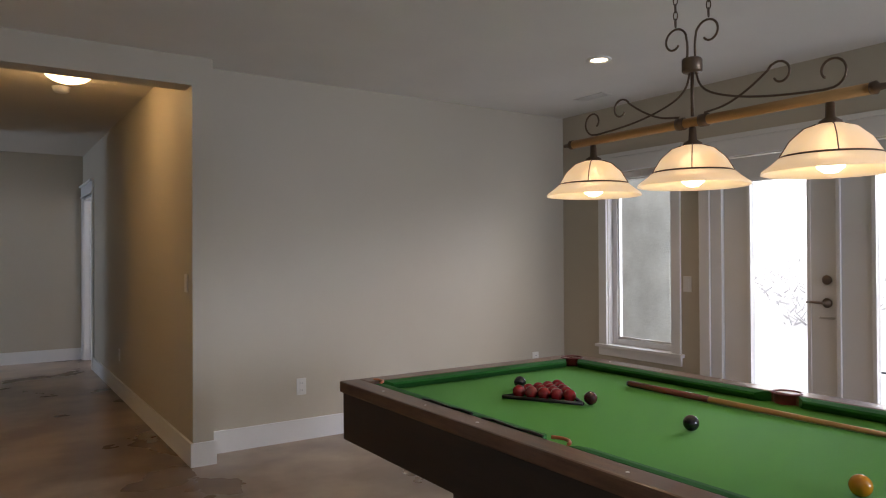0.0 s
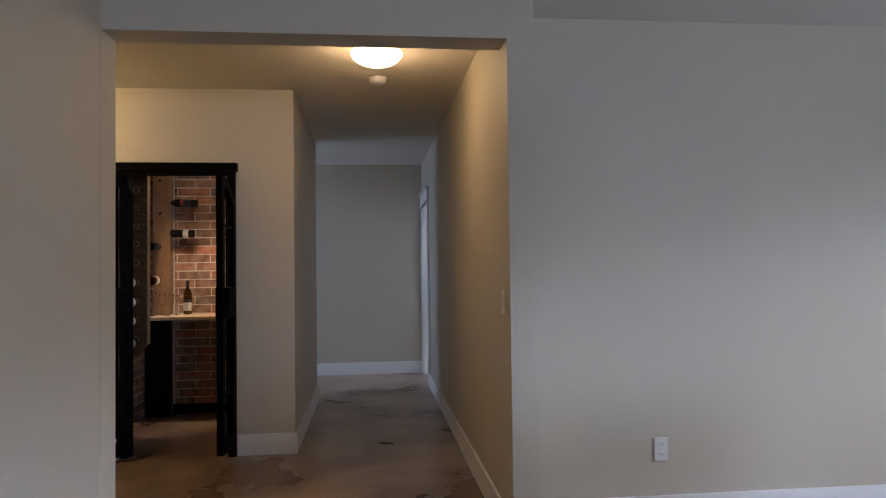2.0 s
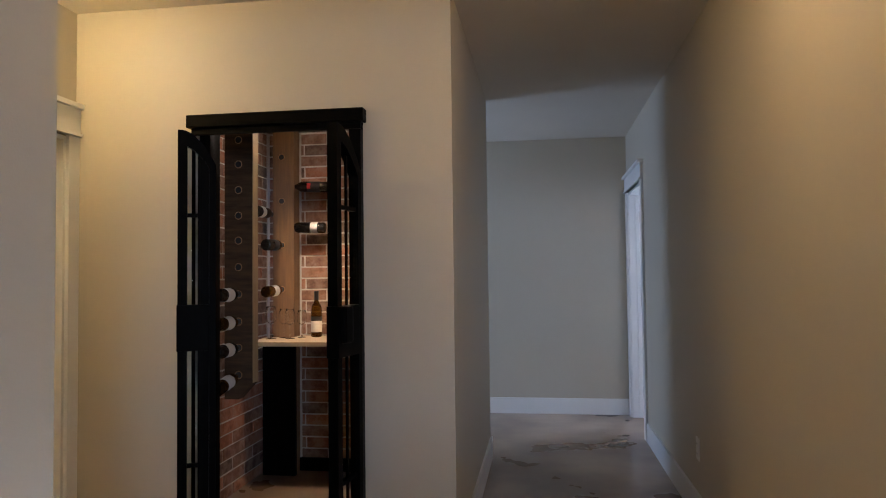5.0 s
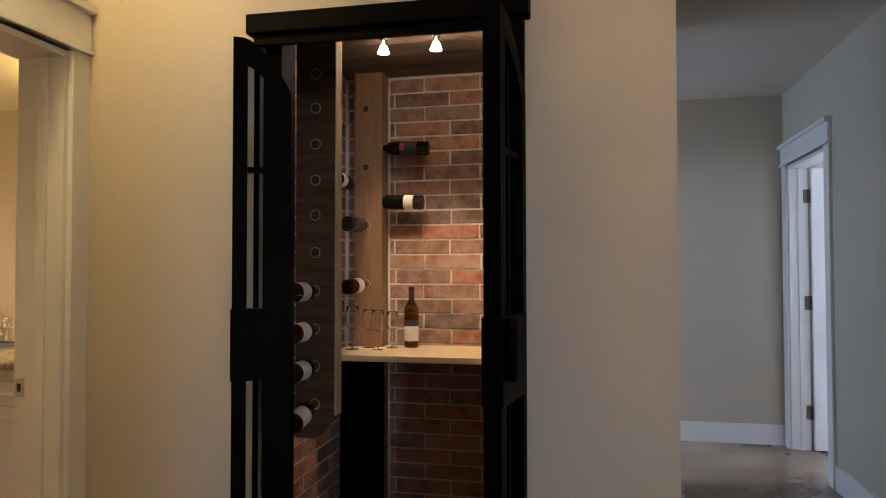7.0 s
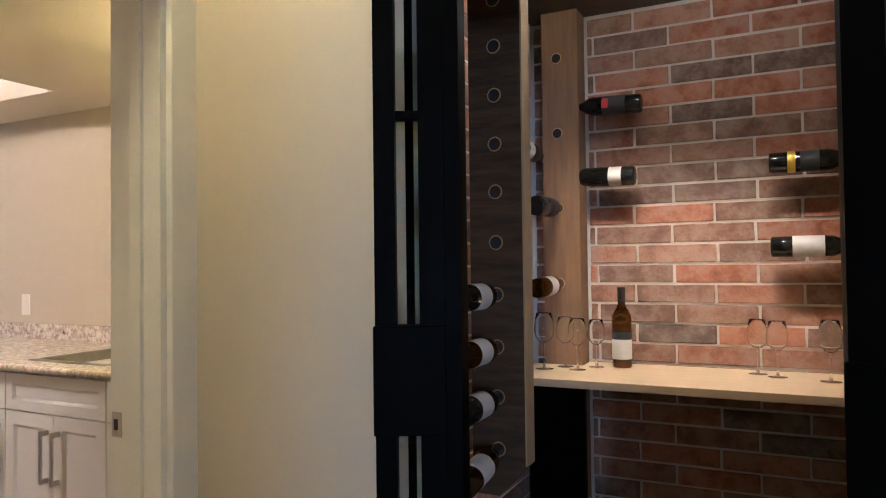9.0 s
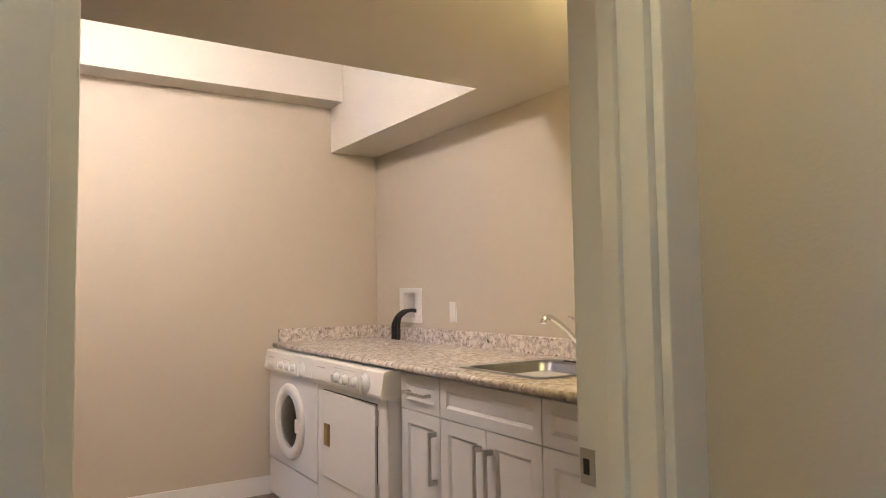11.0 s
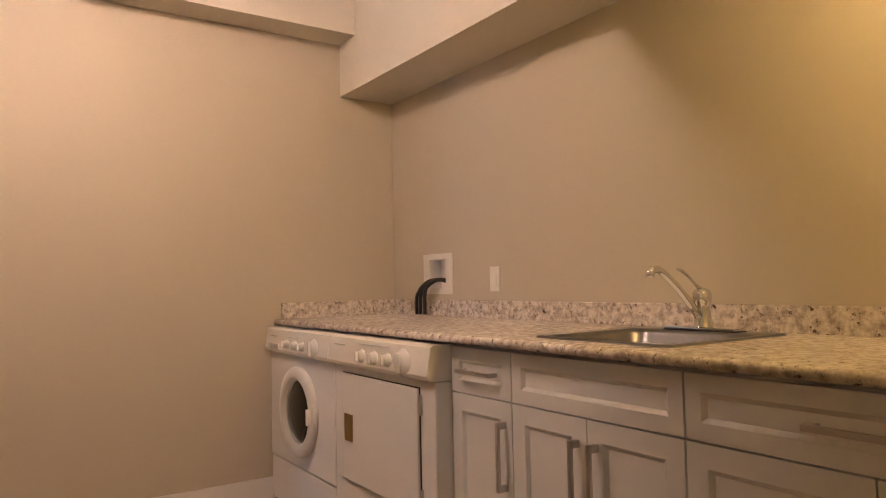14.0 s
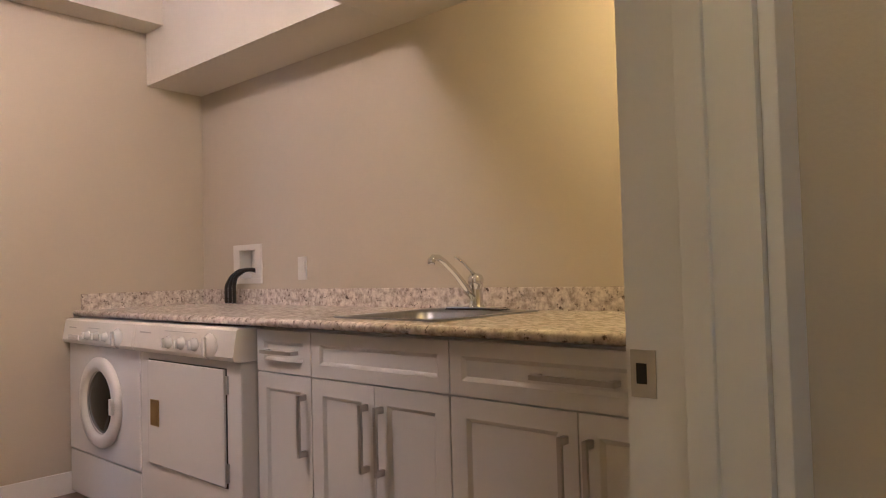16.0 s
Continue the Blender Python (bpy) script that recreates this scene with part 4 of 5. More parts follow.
vb = thing("washer_outlet_box", (-5.03, LY, 1.17), "white plastic recessed washer outlet box in the wall", "outlet box")
part("flange", boxes((-0.14, 0.14, -0.008, -0.0005, -0.11, -0.08), (-0.14, 0.14, -0.008, -0.0005, 0.08, 0.11), (-0.14, -0.08, -0.008, -0.0005, -0.08, 0.08), (0.08, 0.14, -0.008, -0.0005, -0.08, 0.08), bevel=0.002), plastic, vb)
part("recess", boxes((-0.08, 0.08, 0.07, 0.0838, -0.08, 0.08), (-0.0798, -0.078, 0, 0.07, -0.0798, 0.0798), (0.078, 0.0798, 0, 0.07, -0.0798, 0.0798), (-0.078, 0.078, 0, 0.07, 0.078, 0.0798), (-0.078, 0.078, 0, 0.07, -0.0798, -0.078)), plastic, vb)
hs = thing("washer_hoses", (-5.03, LY, 1.17), "black rubber washer hoses running down to the counter", "hoses")
for k, (dx, ex, r) in enumerate(((0.035, -0.085, 0.0095), (0.052, -0.045, 0.0105), (0.068, -0.004, 0.0105))):
    bm = bmesh.new()
    pts = [(dx, 0.05, -0.045 - 0.004 * k), (dx - 0.012, -0.01, -0.03), (dx - 0.03 + 0.3 * ex, -0.05, -0.035), (0.6 * ex - 0.01, -0.075, -0.07), (ex - 0.01, -0.085, -0.12), (ex - 0.01, -0.085, -0.17), (ex - 0.01, -0.085, SLAB1 - 1.17 + 0.001)]
    fine_pts, fr = [], []
    for a, b in zip(pts, pts[1:]):
        for s in range(8):
            q = Vector(a).lerp(Vector(b), s / 8)
            fine_pts.append(q)
            fr.append(r * (1 + (0.2 if s % 2 else -0.14)))
    for _ in range(6):
        fine_pts = [fine_pts[0]] + [(fine_pts[i - 1] + fine_pts[i] * 2 + fine_pts[i + 1]) / 4 for i in range(1, len(fine_pts) - 1)] + [fine_pts[-1]]
    tube(bm, fine_pts, fr, 10)
    part("hose", bm, rubber, hs)
wall_plate((-4.53, LY, 1.135), 0, "switch")

# ---- wine cellar: structure ----
CX0, CX1, CY1, CZ = -1.53, -0.135, 8.62, 2.36
setting("ceiling_cellar", boxes(*[(CX0, CX1, 7.16 + 0.1825 * k, 7.16 + 0.1825 * (k + 1) - 0.003, CZ, CZ + 0.05) for k in range(8)]), cellar_ceiling_wood, "dark stained plank ceiling of the wine cellar", "ceiling")
wall_cb = setting("wall_cellar_north", box_bm(CX0 - 0.1, CX1, CY1 + 0.012, CY1 + 0.12, 0, CZ + 0.05), grout, "tumbled red brick wall with pale grout joints", "wall")
wall_cl = setting("wall_cellar_west", box_bm(CX0 - 0.1, CX0 - 0.012, 7.16, CY1 + 0.0115, 0, CZ + 0.05), grout, "tumbled red brick wall with pale grout joints", "wall")

# door frame
cf = tagged(new("door_frame_4"), "black stained wooden frame with a capped lintel", "door frame", kind="structure")
part("jamb", boxes((-1.245, -1.19, 7.066, 7.17, 0, 2.069), bevel=0.003), black_wood, cf)
part("casing", boxes((-1.263, -1.2455, 7.0255, 7.0298, 0, 2.0445)), black_wood, cf)
part("jamb", boxes((-0.48, -0.425, 6.985, 7.17, 0, 2.011), (-0.48, -0.4255, 7.031, 7.17, 2.0105, 2.069), bevel=0.003), black_wood, cf)
part("lintel", boxes((-1.245, -0.425, 6.985, 7.003, 2.012, 2.0445), bevel=0.003), black_wood, cf)
part("cap", boxes((-1.262, -0.408, 6.965, 7.0295, 2.045, 2.105), bevel=0.004), black_wood, cf)
part("inner_lining", boxes((-1.3, -1.246, 7.1605, 7.26, 0, 2.34)), timber_dark, cf)


def wine_leaf(name, hinge, turn, w, z0, peak, lock_box, label, st=0.042, wide=0.005):
    """An arched iron leaf; local x runs from the hinge to the free edge, y is its thickness."""
    t = 0.045
    d = tagged(new(name), label, "door", kind="structure")
    d.matrix_basis = pose(hinge[0], hinge[1], 0, 0, 0, turn)

    def top(x, drop=0.0):
        u = min(1.0, max(0.0, (w - 0.02 - x) / w))
        return peak - drop - 0.2 * u ** 1.8

    def strip(x0, x1, zl, zh, n=10):
        xs = [x0 + (x1 - x0) * k / n for k in range(n + 1)]
        bm = bmesh.new()
        prism(bm, [(x, zl(x)) for x in xs] + [(x, zh(x)) for x in xs[::-1]], t, Matrix.Translation((0, -t / 2, 0)))
        return bm

    part("hinge_stile", strip(0, 0.03, lambda x: z0, lambda x: top(x), 3), iron, d)
    part("meeting_stile", strip(w - st, w, lambda x: z0, lambda x: top(x), 4), iron, d)
    part("arched_rail", strip(0.03, w - st, lambda x: top(x, 0.07), lambda x: top(x), 12), iron, d)
    part("bottom_rail", box_bm(0.03, w - st, -t / 2, t / 2, z0, z0 + 0.1, bevel=0.002), iron, d)
    part("lock_panel", box_bm(0.03, w + 0.004, -t / 2 - 0.005, t / 2 + 0.005, 1.0, 1.215, bevel=0.003), iron, d)
    for bz in (0.47, 1.635):
        part("crossbar", box_bm(0.03, w - st, -0.012, 0.012, bz - 0.009, bz + 0.009, bevel=0.002), iron, d)
    xx = w * 0.45
    part("upright_bar", box_bm(xx - wide, xx + 0.005, -0.006 - 0.3 * (wide - 0.005), 0.006 + 0.3 * (wide - 0.005), z0 + 0.1, top(xx, 0.07), bevel=0.001), iron, d)
    part("pane", boxes((0.03, w - st, -0.002, 0.002, z0 + 0.1, 0.9999)), leaf_glass, d)
    part("pane", boxes((0.03, w - st, -0.002, 0.002, 1.2151, peak - 0.26)), leaf_glass, d)
    if lock_box:
        part("lock_box", box_bm(w - 0.09, w - 0.01, 0.0278, 0.055, 1.06, 1.215, bevel=0.012), iron, d, "black iron lock box")
    return d


wine_leaf("door_5", (-1.15, 7.045), -154.1, 0.17, 0.03, 2.035, False, "black arched iron and glass wine door standing open", 0.042, 0.0455)
wine_leaf("door_6", (-0.44, 6.96), -99.5, 0.24, 0.08, 1.985, True, "black arched iron and glass wine door standing open")


# ---- wine cellar: racks, shelf and bottles ----
def timber_rack(name, outline, y, depth, holes, hx, material, label):
    """An upright timber with a column of bottle holes, drawn as dark discs inside orange rings."""
    o = thing(name, (0, 0, 0), label, "wine rack")
    bm = bmesh.new()
    prism(bm, outline, depth, Matrix.Translation((0, y, 0)))
    part("timber", bm, material, o)
    if depth < 0.1:
        # thin pale strip that paints the lit side of the post
        part("lit_edge", box_bm(-1.2618, -1.257, y + 0.001, y + depth - 0.001, 0.74, CZ - 0.001), timber_lit, o, "sawn timber edge with the spotlight put into its pale colour")
    for hz in holes:
        # black disc paints the hole's shade, orange ring the light on its edge
        hole = part("dark_hole_disc", lathe_bm([(0.019, 0.001), (0.0185, 0.0025), (0.016, 0.0018), (0, 0.0012)], 20, Matrix.Translation((hx, y, hz)) @ AXIS_Y @ Matrix.Rotation(radians(180), 4, "X")), rubber, o)
        part("rim", lathe_bm([(0.0185, 0.0008), (0.0225, 0.0016), (0.0212, 0.003), (0.0186, 0.0028)], 20, Matrix.Translation((hx, y, hz)) @ AXIS_Y @ Matrix.Rotation(radians(180), 4, "X")), cue_wood, hole)
    return o


HOLES_A = [2.136, 1.994, 1.845, 1.697, 1.553, 1.4, 1.244, 1.088, 0.939, 0.784]
timber_rack("wine_rack", [(-1.43, 0.645), (-1.345, 0.645), (-1.262, 0.735), (-1.262, CZ - 0.0005), (-1.43, CZ - 0.0005)], 7.72, 0.07, HOLES_A, -1.345, timber_dark, "dark rough-sawn timber wine rack post with bored bottle holes")
timber_rack("wine_rack", [(-1.45, 0.0), (-1.3, 0.0), (-1.3, CZ - 0.0005), (-1.45, CZ - 0.0005)], 8.5, 0.11, [2.169, 1.863, 1.56, 1.255], -1.387, timber, "brown rough-sawn timber wine rack post with bored bottle holes")
timber_rack("wine_rack", [(-0.36, 0.0), (-0.15, 0.0), (-0.15, CZ - 0.0005), (-0.36, CZ - 0.0005)], 8.5, 0.11, [2.169, 1.863], -0.27, timber, "brown rough-sawn timber wine rack post with bored bottle holes")
sh = thing("cellar_shelf", (0, 0, 0), "pale wood-look shelf across the brick cellar wall", "shelf")
part("board", boxes((-1.49, CX1 - 0.002, 8.14, 8.497, 0.902, 0.93), (-1.298, -0.362, 8.497, CY1 - 0.001, 0.902, 0.93), bevel=0.002), shelf_wood, sh)
setting("baseboard_cellar", boxes((-1.3, CX1 - 0.002, CY1 - 0.022, CY1 - 0.004, 0, 0.09), bevel=0.002), black_wood, "black stained baseboard along the cellar wall", "baseboard")
pn = thing("shelf_support_panel", (0, 0, 0), "dark stained panel under the cellar shelf", "panel")
part("panel", boxes((-1.515, -1.285, 8.47, 8.498, 0, 0.9015)), black_wood, pn)

BODY = [(0, 0.004), (0.025, 0), (0.034, 0.002), (0.037, 0.008), (0.037, 0.185), (0.0355, 0.2), (0.028, 0.218), (0.018, 0.232), (0.0145, 0.245), (0.014, 0.3), (0.0155, 0.301), (0.0155, 0.31), (0, 0.311)]


def wrap(bm, r, z0, z1, a0, a1, n=10):
    rows = [[bm.verts.new((r * math.cos(radians(a0 + (a1 - a0) * k / n)), r * math.sin(radians(a0 + (a1 - a0) * k / n)), z)) for k in range(n + 1)] for z in (z0, z1)]
    for k in range(n):
        bm.faces.new((rows[0][k], rows[0][k + 1], rows[1][k + 1], rows[1][k])).smooth = True


def bottle(m, glass, label_mat, label, low=0.045, high=0.125, band=None, cap=foil):
    """A wine bottle whose base stands at m and whose neck points along m's z."""
    o = thing("wine_bottle", (0, 0, 0), label, "bottle", "wine bottles")
    o.matrix_basis = m
    part("glass", lathe_bm(BODY, 24), glass, o)
    if label_mat:
        part("paper_label", lathe_bm([(0.0372, low), (0.0376, low + 0.001), (0.0376, high - 0.001), (0.0372, high)], 24), label_mat, o)
    if band:
        bm = bmesh.new()
        wrap(bm, 0.0379, band[1], band[2], *(band[3] if len(band) > 3 else (-180, 180)), 24)
        part("label_band", bm, band[0], o)
    part("capsule", lathe_bm([(0.0146, 0.252), (0.0149, 0.253), (0.0149, 0.3), (0.0162, 0.302), (0.0162, 0.312), (0, 0.3125)], 20), cap, o)
    return o


def lying(x, y, z, along):
    """Base at the point; along: the way the neck points."""
    q = Vector((0, 0, 1)).rotation_difference(Vector(along).normalized()).to_matrix().to_4x4()
    return Matrix.Translation((x, y, z)) @ q


DARK_LYING = "dark wine bottle lying neck-first in the timber rack"
for i, hz in enumerate(HOLES_A[6:]):
    bottle(lying(-1.345, 7.435, hz - (0.0, 0.0, 0.0, 0.045)[i], (0, 1, (0.0, 0.0, 0.0, 0.16)[i])), amber_glass if i in (1, 3) else bottle_dark, paper, "wine bottle with a white label lying neck-first in the timber rack", 0.085, 0.165)
for hz in (1.56, 1.255):
    bottle(lying(-1.387, 8.215, hz - 0.01, (0, 1, 0.03)), bottle_dark if hz > 1.5 else amber_glass, paper if hz < 1.5 else paper_black, "wine bottle lying neck-first in the timber rack", 0.08, 0.16)
bottle(lying(-1.46, 8.215, 1.775, (0, 1, 0.0)), bottle_dark, paper, DARK_LYING, 0.06, 0.12)
bottle(lying(-1.055, 8.53, 1.955, (-1, 0, 0.04)), bottle_dark, paper_black, "dark wine bottle with a red label lying against the brick", 0.06, 0.15, (paper_red, 0.125, 0.15, (-115, -55)))
bottle(lying(-1.085, 8.53, 1.675, (-1, 0, 0.03)), bottle_dark, paper, "dark wine bottle with a pale label lying against the brick", 0.05, 0.1)
bottle(lying(-0.615, 8.53, 1.685, (1, 0, 0.0)), bottle_dark, paper_black, "dark wine bottle with a yellow band lying against the brick", 0.1, 0.16, (paper_yellow, 0.06, 0.085))
bottle(lying(-0.615, 8.53, 1.385, (1, 0, 0.0)), bottle_dark, paper, "dark wine bottle with a white label lying against the brick", 0.07, 0.17)
bottle(Matrix.Translation((-1.142, 8.5, 0.9303)), amber_glass, paper, "amber wine bottle with a white label standing on the shelf", 0.035, 0.11, (paper_black, 0.112, 0.14))


def wine_glass(x, y, s=1.0):
    o = thing("wine_glass", (x, y, 0.9303), "empty clear stemmed wine glass standing on the shelf", "glass", "wine glasses")
    part("foot", lathe_bm([(0, 0), (0.033 * s, 0), (0.033 * s, 0.002), (0.01, 0.005), (0, 0.005)], 24), thin_glass, o)
    part("stem", lathe_bm([(0, 0.0052), (0.006, 0.0052), (0.0035, 0.02), (0.0035, 0.085 * s), (0.008, 0.095 * s), (0, 0.095 * s)], 12), thin_glass, o)
    for ob in o.children:
        ob.visible_shadow = False
    part("bowl", lathe_bm([(0, 0.0955 * s), (0.016 * s, 0.1 * s), (0.032 * s, 0.118 * s), (0.037 * s, 0.14 * s), (0.034 * s, 0.175 * s), (0.028 * s, 0.205 * s), (0.0272 * s, 0.205 * s), (0.033 * s, 0.174 * s), (0.0358 * s, 0.14 * s), (0.031 * s, 0.1195 * s), (0.0155 * s, 0.1025 * s), (0, 0.099 * s)], 28), thin_glass, o).visible_shadow = False


for gx, gy, gs in ((-1.41, 8.36, 1.05), (-1.35, 8.44, 0.95), (-1.285, 8.38, 0.95), (-1.235, 8.47, 0.9), (-0.665, 8.52, 0.95), (-0.6, 8.47, 0.95), (-0.44, 8.43, 1.0)):
    wine_glass(gx, gy, gs)
for bx in (-1.14, -0.9, -0.66):
    o = thing("cellar_spotlight", (bx, 8.0, CZ), "lit halogen spotlight under the cellar ceiling", "spotlight", "cellar spotlights")
    part("stem", lathe_bm([(0, -0.0005), (0.022, -0.0005), (0.022, -0.008), (0.006, -0.01), (0.006, -0.03), (0, -0.03)], 18), chrome, o)
    part("reflector", lathe_bm([(0.01, -0.03), (0.016, -0.038), (0.026, -0.066), (0.024, -0.066), (0.013, -0.04)], 22), spot_glow, o, "glowing halogen reflector")

# ---- pool table ----
TX0, TX1, TY0, TY1, RAIL, BED = 1.39, 2.8, 0.83, 3.37, 0.785, 0.745
pt = thing("pool_table", ((TX0 + TX1) / 2, (TY0 + TY1) / 2, 0), "worn dark walnut pool table with green baize and red pockets", "pool table")
OX, OY = (TX0 + TX1) / 2, (TY0 + TY1) / 2
HX, HY = (TX1 - TX0) / 2, (TY1 - TY0) / 2
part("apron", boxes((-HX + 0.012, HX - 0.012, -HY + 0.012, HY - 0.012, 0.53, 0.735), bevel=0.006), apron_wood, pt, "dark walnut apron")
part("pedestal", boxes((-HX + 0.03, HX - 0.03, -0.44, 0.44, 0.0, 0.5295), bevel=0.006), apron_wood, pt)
part("bed_cloth", box_bm(-HX + 0.1, HX - 0.1, -HY + 0.1, HY - 0.1, 0.7355, BED), cloth, pt, "green baize bed cloth")
RW = 0.095
for s in (-1, 1):
    part("side_rail", boxes(sorted((s * HX, s * (HX - RW))) + [-HY, HY, 0.7355, RAIL], bevel=0.008), rail_wood, pt, "worn walnut side rail")
    part("end_rail", boxes([-HX + RW + 0.0005, HX - RW - 0.0005] + sorted((s * HY, s * (HY - RW))) + [0.7355, RAIL], bevel=0.008), rail_wood, pt, "worn walnut end rail")


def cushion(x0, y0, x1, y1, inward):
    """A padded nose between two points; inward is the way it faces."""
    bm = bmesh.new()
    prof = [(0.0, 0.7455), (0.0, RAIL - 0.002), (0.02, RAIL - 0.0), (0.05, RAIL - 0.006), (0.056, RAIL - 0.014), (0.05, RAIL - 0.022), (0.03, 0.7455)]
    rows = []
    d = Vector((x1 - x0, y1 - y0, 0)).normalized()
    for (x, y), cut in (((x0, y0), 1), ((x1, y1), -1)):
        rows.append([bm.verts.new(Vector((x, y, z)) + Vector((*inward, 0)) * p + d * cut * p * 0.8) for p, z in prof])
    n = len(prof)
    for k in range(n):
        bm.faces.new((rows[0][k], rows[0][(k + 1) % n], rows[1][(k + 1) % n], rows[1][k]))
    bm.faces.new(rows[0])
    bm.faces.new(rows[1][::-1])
    part("cushion", bm, cushion_cloth, pt, "green baize cushion with shade in its darker colour")


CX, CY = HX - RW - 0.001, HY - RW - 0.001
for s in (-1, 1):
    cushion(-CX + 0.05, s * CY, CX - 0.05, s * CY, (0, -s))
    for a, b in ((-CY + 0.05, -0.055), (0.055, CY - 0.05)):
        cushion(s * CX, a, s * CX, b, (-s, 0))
for sx in (-1, 1):
    for py in (-1, 0, 1):
        cx, cy = sx * (CX + (0.012 if py == 0 else -0.008)), py * (CY - 0.008)
        if sx < 0:
            bm = bmesh.new()
            tube(bm, [(cx + 0.05 * math.cos(a), cy + 0.052 * math.sin(a), RAIL + 0.001) for a in [radians(-70 + 12 * k) for k in range(11)]], 0.0055, 8)
            pk = part("pocket", bm, pocket_orange, pt, "orange moulded pocket liner")
        else:
            pk = part("pocket", lathe_bm([(0.046, 0.7462), (0.048, RAIL + 0.002), (0.053, RAIL + 0.005), (0.058, RAIL + 0.003), (0.059, RAIL + 0.0006)], 24, Matrix.Translation((cx, cy, 0))), pocket_red, pt, "dark red leather pocket")
        part("pocket_cup", lathe_bm([(0, 0.7458), (0.0455, 0.7463)], 24, Matrix.Translation((cx, cy, 0))), rubber, pk)
        part("pocket_back", lathe_bm([(0.0, 0.7475), (0.045, 0.748), (0.0455, 0.7485)], 20, Matrix.Translation((cx, cy, 0))), rubber, pk)
for k in range(1, 8):
    if k != 4:
        for s in (-1, 1):
            part("sight", lathe_bm([(0.006, RAIL + 0.0004), (0.005, RAIL + 0.001), (0, RAIL + 0.0012)], 12, Matrix.Translation((s * (HX - 0.045), -HY + 2 * HY * k / 8, 0))), trim, pt)
for ya, yb in ((0.42, 0.74), (0.06, 0.36)):
    bm = bmesh.new()
    tube(bm, [(-CX + 0.004, ya + (yb - ya) * i / 5, RAIL + 0.001 + 0.003 * math.sin(i * 2.1)) for i in range(6)], 0.005, 6)
    part("torn_edge", bm, rubber, pt, "black torn cloth edge")

ball_mesh = {}


def ball(x, y, material, label):
    if material.name not in ball_mesh:
        bm = bmesh.new()
        bmesh.ops.create_uvsphere(bm, u_segments=24, v_segments=16, radius=0.0265)
        for f in bm.faces:
            f.smooth = True
        ball_mesh[material.name] = mesh_of("billiard_ball", bm, material)
    o = tagged(new("billiard_ball", ball_mesh[material.name]), label, "ball", "billiard balls")
    o.location = (x, y, BED + 0.0268)


for row in range(5):
    for k in range(row + 1):
        ball(2.03 + (k - row / 2) * 0.0535, 2.6 + row * 0.0463, ball_red, "red billiard ball in the rack on green baize")
ball(2.065, 2.52, ball_maroon, "dark maroon billiard ball in front of the rack")
ball(2.06, 2.94, ball_black, "black billiard ball behind the rack")
ball(2.045, 2.045, ball_black, "black billiard ball alone on green baize")
ball(1.85, 1.42, ball_orange, "orange billiard ball on green baize")
tri = thing("ball_rack", (2.03, 2.6, BED), "black plastic triangle rack round the red balls", "ball rack")
tp = [(0, -0.072), (0.165, 0.218), (-0.165, 0.218)]
bm = bmesh.new()
for a, b in zip(tp, tp[1:] + tp[:1]):
    tube(bm, [(*a, 0.0075), (*b, 0.0075)], 0.0072, 8)
part("frame", bm, rubber, tri)
cue = thing("billiard_cue", (2.47, 2.675, BED), "two-tone wooden billiard cue lying on green baize", "cue")
bm = bmesh.new()
tube(bm, [(0, 0, 0.016), (0, -0.4, 0.014)], [0.0145, 0.0125], 12)
part("butt", bm, cue_butt, cue, "dark red cue butt")
bm = bmesh.new()
tube(bm, [(0, -0.4005, 0.014), (0.01, -1.4, 0.007)], [0.0125, 0.006], 12)
part("shaft", bm, cue_wood, cue, "honey maple cue shaft")
part("bumper", lathe_bm([(0, 0), (0.013, 0), (0.012, 0.01), (0, 0.012)], 12, Matrix.Translation((0, 0.0005, 0.016)) @ AXIS_Y), rubber, cue)

# ---- lamp over the table ----
LXC, LYC, BZ, DROP = 2.1, 2.07, 1.785, 0.035
ch = thing("billiard_lamp", (LXC, LYC, 0), "bronze scrolled billiard lamp with three alabaster glass shades", "pendant lamp")
bm = bmesh.new()
tube(bm, [(0, -0.57, BZ), (0, 0.57, BZ)], 0.0165, 14)
part("bar", bm, bar_wood, ch, "honey wood bar")
for s in (-1, 1):
    part("finial", lathe_bm([(0, 0.57), (0.018, 0.57), (0.019, 0.585), (0.01, 0.592), (0.008, 0.62), (0, 0.622)], 16, Matrix.Translation((0, 0, BZ)) @ Matrix.Rotation(radians(-90 * s), 4, "X")), bronze, ch)
    part("bar_sleeve", lathe_bm([(0.017, 0.03), (0.022, 0.032), (0.022, 0.06), (0.017, 0.062)], 16, Matrix.Translation((0, 0, BZ)) @ Matrix.Rotation(radians(-90 * s), 4, "X")), bronze, ch)
part("hub", lathe_bm([(0, 1.955), (0.03, 1.955), (0.034, 1.96), (0.034, 1.998), (0.03, 2.003), (0, 2.003)], 24), bronze, ch)
bm = bmesh.new()
tube(bm, [(0, 0, 1.955), (0, 0, BZ + 0.02)], 0.006, 10)
part("centre_rod", bm, bronze, ch)


def arc(c, r0, r1, a0, a1, n=18):
    return [(c[0] + (r0 + (r1 - r0) * k / n) * math.cos(radians(a0 + (a1 - a0) * k / n)), c[1] + (r0 + (r1 - r0) * k / n) * math.sin(radians(a0 + (a1 - a0) * k / n))) for k in range(n + 1)]


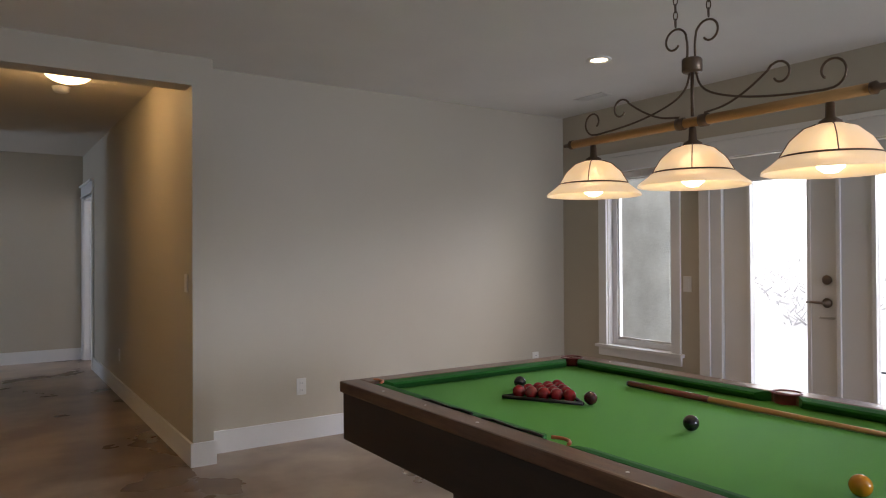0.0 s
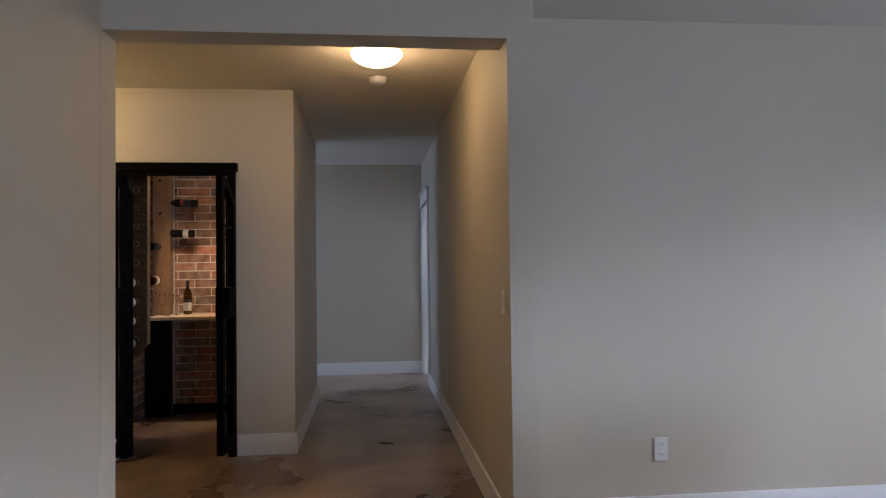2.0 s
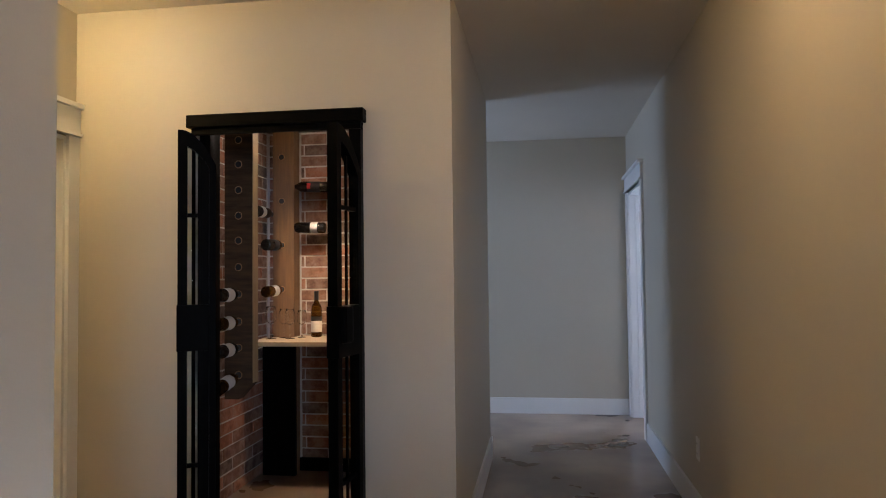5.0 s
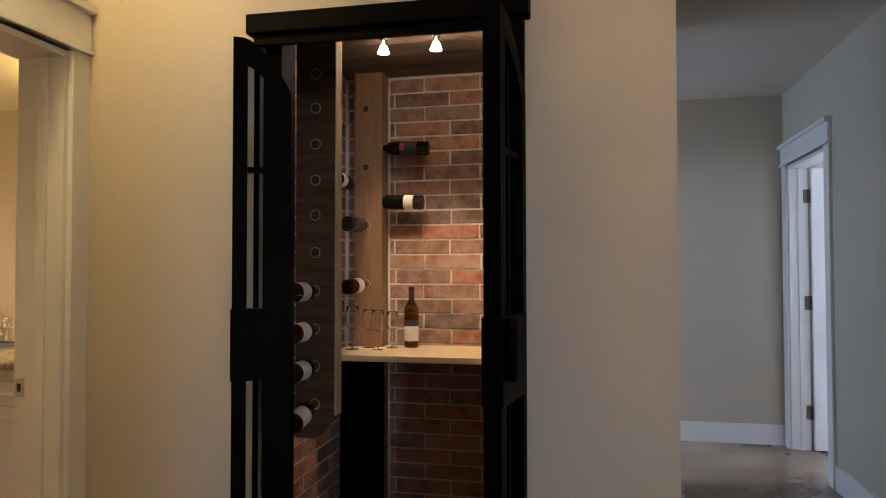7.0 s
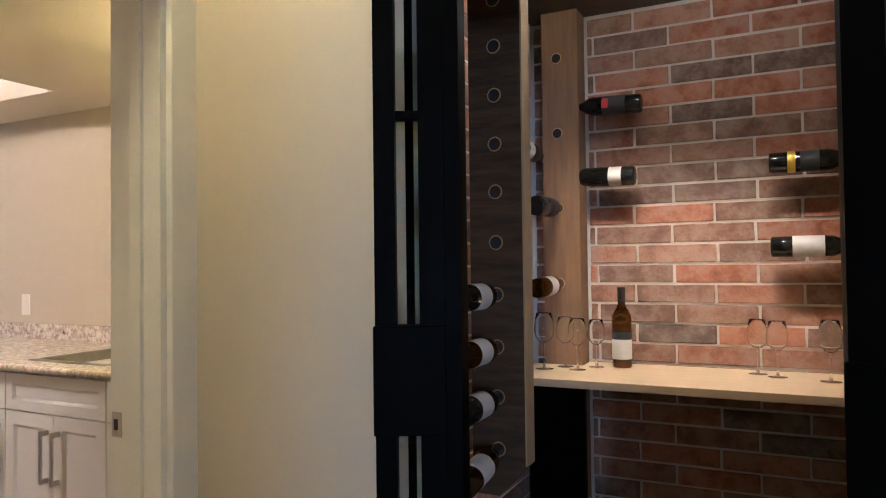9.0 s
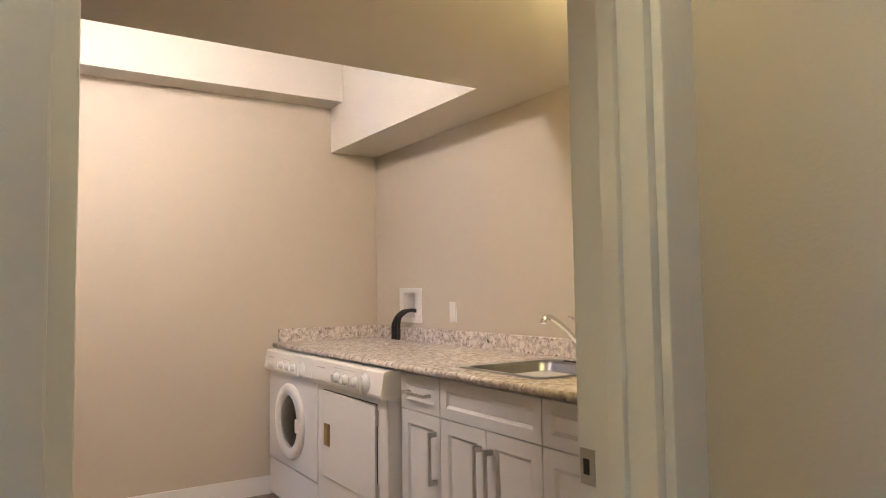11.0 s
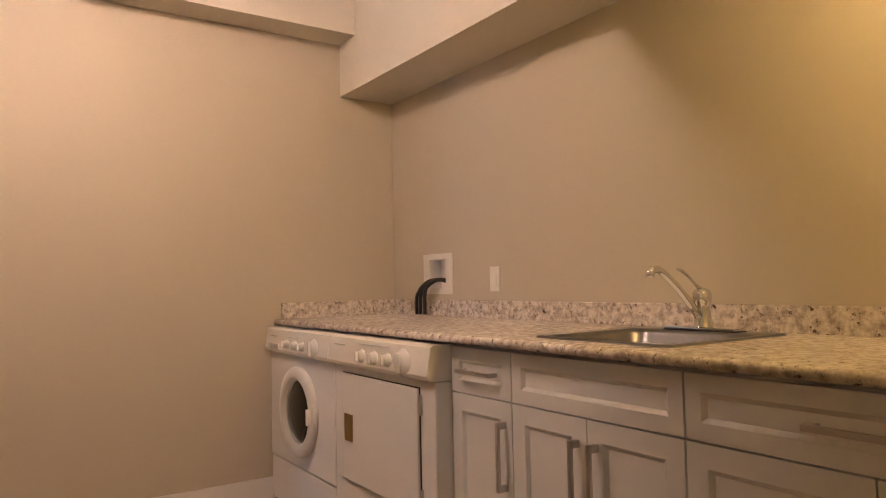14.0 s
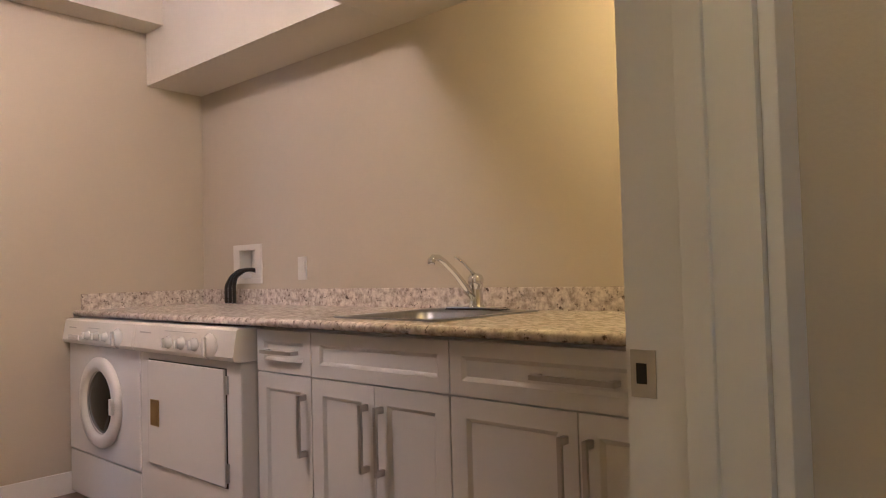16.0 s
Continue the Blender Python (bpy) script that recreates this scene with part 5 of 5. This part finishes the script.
def smooth_line(pts, n=3):
    for _ in range(n):
        out = [pts[0]]
        for a, b in zip(pts, pts[1:]):
            out += [(a[0] * 0.75 + b[0] * 0.25, a[1] * 0.75 + b[1] * 0.25), (a[0] * 0.25 + b[0] * 0.75, a[1] * 0.25 + b[1] * 0.75)]
        pts = out + [pts[-1]]
    return pts


for s in (-1, 1):
    long_arm = smooth_line([(0.012, 1.957), (0.026, 1.905), (0.075, 1.868), (0.2, 1.832), (0.34, 1.814), (0.44, 1.808)]) + arc((0.462, 1.858), 0.05, 0.024, -100, 225)
    short_arm = smooth_line([(0.05, BZ + 0.024), (0.13, 1.818), (0.21, 1.855), (0.275, 1.9)]) + arc((0.313, 1.882), 0.042, 0.02, 145, -150)
    hook = smooth_line([(0.016, 2.0), (0.014, 2.05), (0.02, 2.085)]) + arc((0.068, 2.075), 0.05, 0.022, 165, -140)
    for name, pts, r in (("long_scroll_arm", long_arm, 0.0038), ("short_scroll_arm", short_arm, 0.0038), ("scroll_hook", hook, 0.004)):
        bm = bmesh.new()
        tube(bm, [(0.004 if "long" in name else -0.004, s * y, z) for y, z in pts], r, 8)
        part(name, bm, bronze, ch)
    chain = part("chain", lathe_bm([(0, CEIL - 0.02), (0.03, CEIL - 0.02), (0.045, CEIL - 0.0005), (0, CEIL - 0.0005)], 20, Matrix.Translation((0, s * 0.066, 0))), bronze, ch)
    zz, k = 2.128, 0
    while zz < CEIL - 0.025:
        bm = bmesh.new()
        ring = [(0.007 * math.cos(a), 0, 0.016 * math.sin(a)) for a in [2 * math.pi * q / 10 for q in range(11)]]
        m = Matrix.Translation((0, s * 0.066, zz + 0.014)) @ Matrix.Rotation(radians(90 * (k % 2) + 20), 4, "Z")
        tube(bm, [m @ Vector(p) for p in ring], 0.0022, 5)
        part("link", bm, bronze, chain)
        zz, k = zz + 0.026, k + 1
SZ = BZ - DROP
for ly in (-0.46, 0.0, 0.46):
    m = Matrix.Translation((0, ly, 0))
    part("shade_fitter", lathe_bm([(0, BZ - 0.018), (0.012, BZ - 0.018), (0.014, SZ - 0.026), (0.03, SZ - 0.036), (0.036, SZ - 0.052), (0, SZ - 0.052)], 20, m), bronze, ch)
    sh_ = part("shade", lathe_bm([(0.036, SZ - 0.046), (0.07, SZ - 0.058), (0.105, SZ - 0.09), (0.132, SZ - 0.135), (0.15, SZ - 0.152), (0.182, SZ - 0.176), (0.184, SZ - 0.184), (0.178, SZ - 0.182), (0.146, SZ - 0.16), (0.127, SZ - 0.14), (0.1, SZ - 0.095), (0.066, SZ - 0.064), (0.036, SZ - 0.052)], 40, m), alabaster, ch, "glowing cream alabaster glass shade")
    part("shade_band", lathe_bm([(0.1325, SZ - 0.134), (0.1375, SZ - 0.139), (0.1365, SZ - 0.143), (0.1315, SZ - 0.14)], 40, m), bronze, sh_)
    for k in range(4):
        ca, sa = math.cos(radians(35 + 90 * k)), math.sin(radians(35 + 90 * k))
        bm = bmesh.new()
        tube(bm, [(r * ca, ly + r * sa, SZ + z) for r, z in ((0.037, -0.044), (0.0705, -0.0565), (0.106, -0.089), (0.133, -0.134))], [0.0022, 0.0018, 0.0018, 0.0018], 6)
        part("shade_rib", bm, bronze, sh_)
    part("bulb", lathe_bm([(0.016, SZ - 0.055), (0.018, SZ - 0.08), (0.034, SZ - 0.11), (0.042, SZ - 0.14), (0.036, SZ - 0.17), (0.018, SZ - 0.184), (0, SZ - 0.187)], 20, m), bulb_glow, sh_, "lit round bulb")

# ---- bricks of the wine cellar ----
brick_cache = {}


def brick(parent, place, length, height, turn, rnd):
    key = (round(length, 3), round(height, 3), rnd.randrange(4))
    if key not in brick_cache:
        bm = bmesh.new()
        add_box(bm, -length / 2, length / 2, -0.02, 0.0, -height / 2, height / 2, bevel=0.003, seg=1)
        r2 = random.Random(str(key))
        for v in bm.verts:
            v.co += Vector((r2.uniform(-1, 1), r2.uniform(-0.6, 0.6), r2.uniform(-1, 1))) * 0.0014
        brick_cache[key] = mesh_of("brick", bm, brick_clay)
    o = new("brick", brick_cache[key])
    o.parent = parent
    o.matrix_basis = pose(*place, 0, 0, turn)


PITCH_Z, PITCH_X, JOINT = 0.0787, 0.301, 0.009
rnd = random.Random(11)


def brick_wall(parent, start, end, fixed, along_x):
    """Half-bond courses that hang from the joint line at z 2.274."""
    for k in range(-1, 30):
        z = 2.274 - PITCH_Z * k
        z0, z1 = max(z - PITCH_Z + JOINT / 2, 0.002), min(z - JOINT / 2, CZ - 0.002)
        if z1 - z0 < 0.01:
            continue
        a = (-0.963 if k % 2 == 0 else -0.803) + rnd.uniform(-0.006, 0.006) + JOINT / 2
        a -= PITCH_X * math.ceil((a - start) / PITCH_X)
        while a < end:
            a0, a1 = max(a, start), min(a + PITCH_X - JOINT, end)
            if a1 - a0 > 0.012:
                mid, zm, out = (a0 + a1) / 2, (z0 + z1) / 2, rnd.uniform(-0.0025, 0.0025)
                brick(parent, (mid, fixed + 0.027 + out, zm) if along_x else (fixed - 0.027 - out, mid, zm), a1 - a0, z1 - z0, 0 if along_x else 90, rnd)
            a += PITCH_X


brick_wall(wall_cb, -1.292, -0.366, CY1, True)
brick_wall(wall_cb, -1.525, -1.453, CY1, True)
brick_wall(wall_cl, 7.27, 8.6, CX0, False)
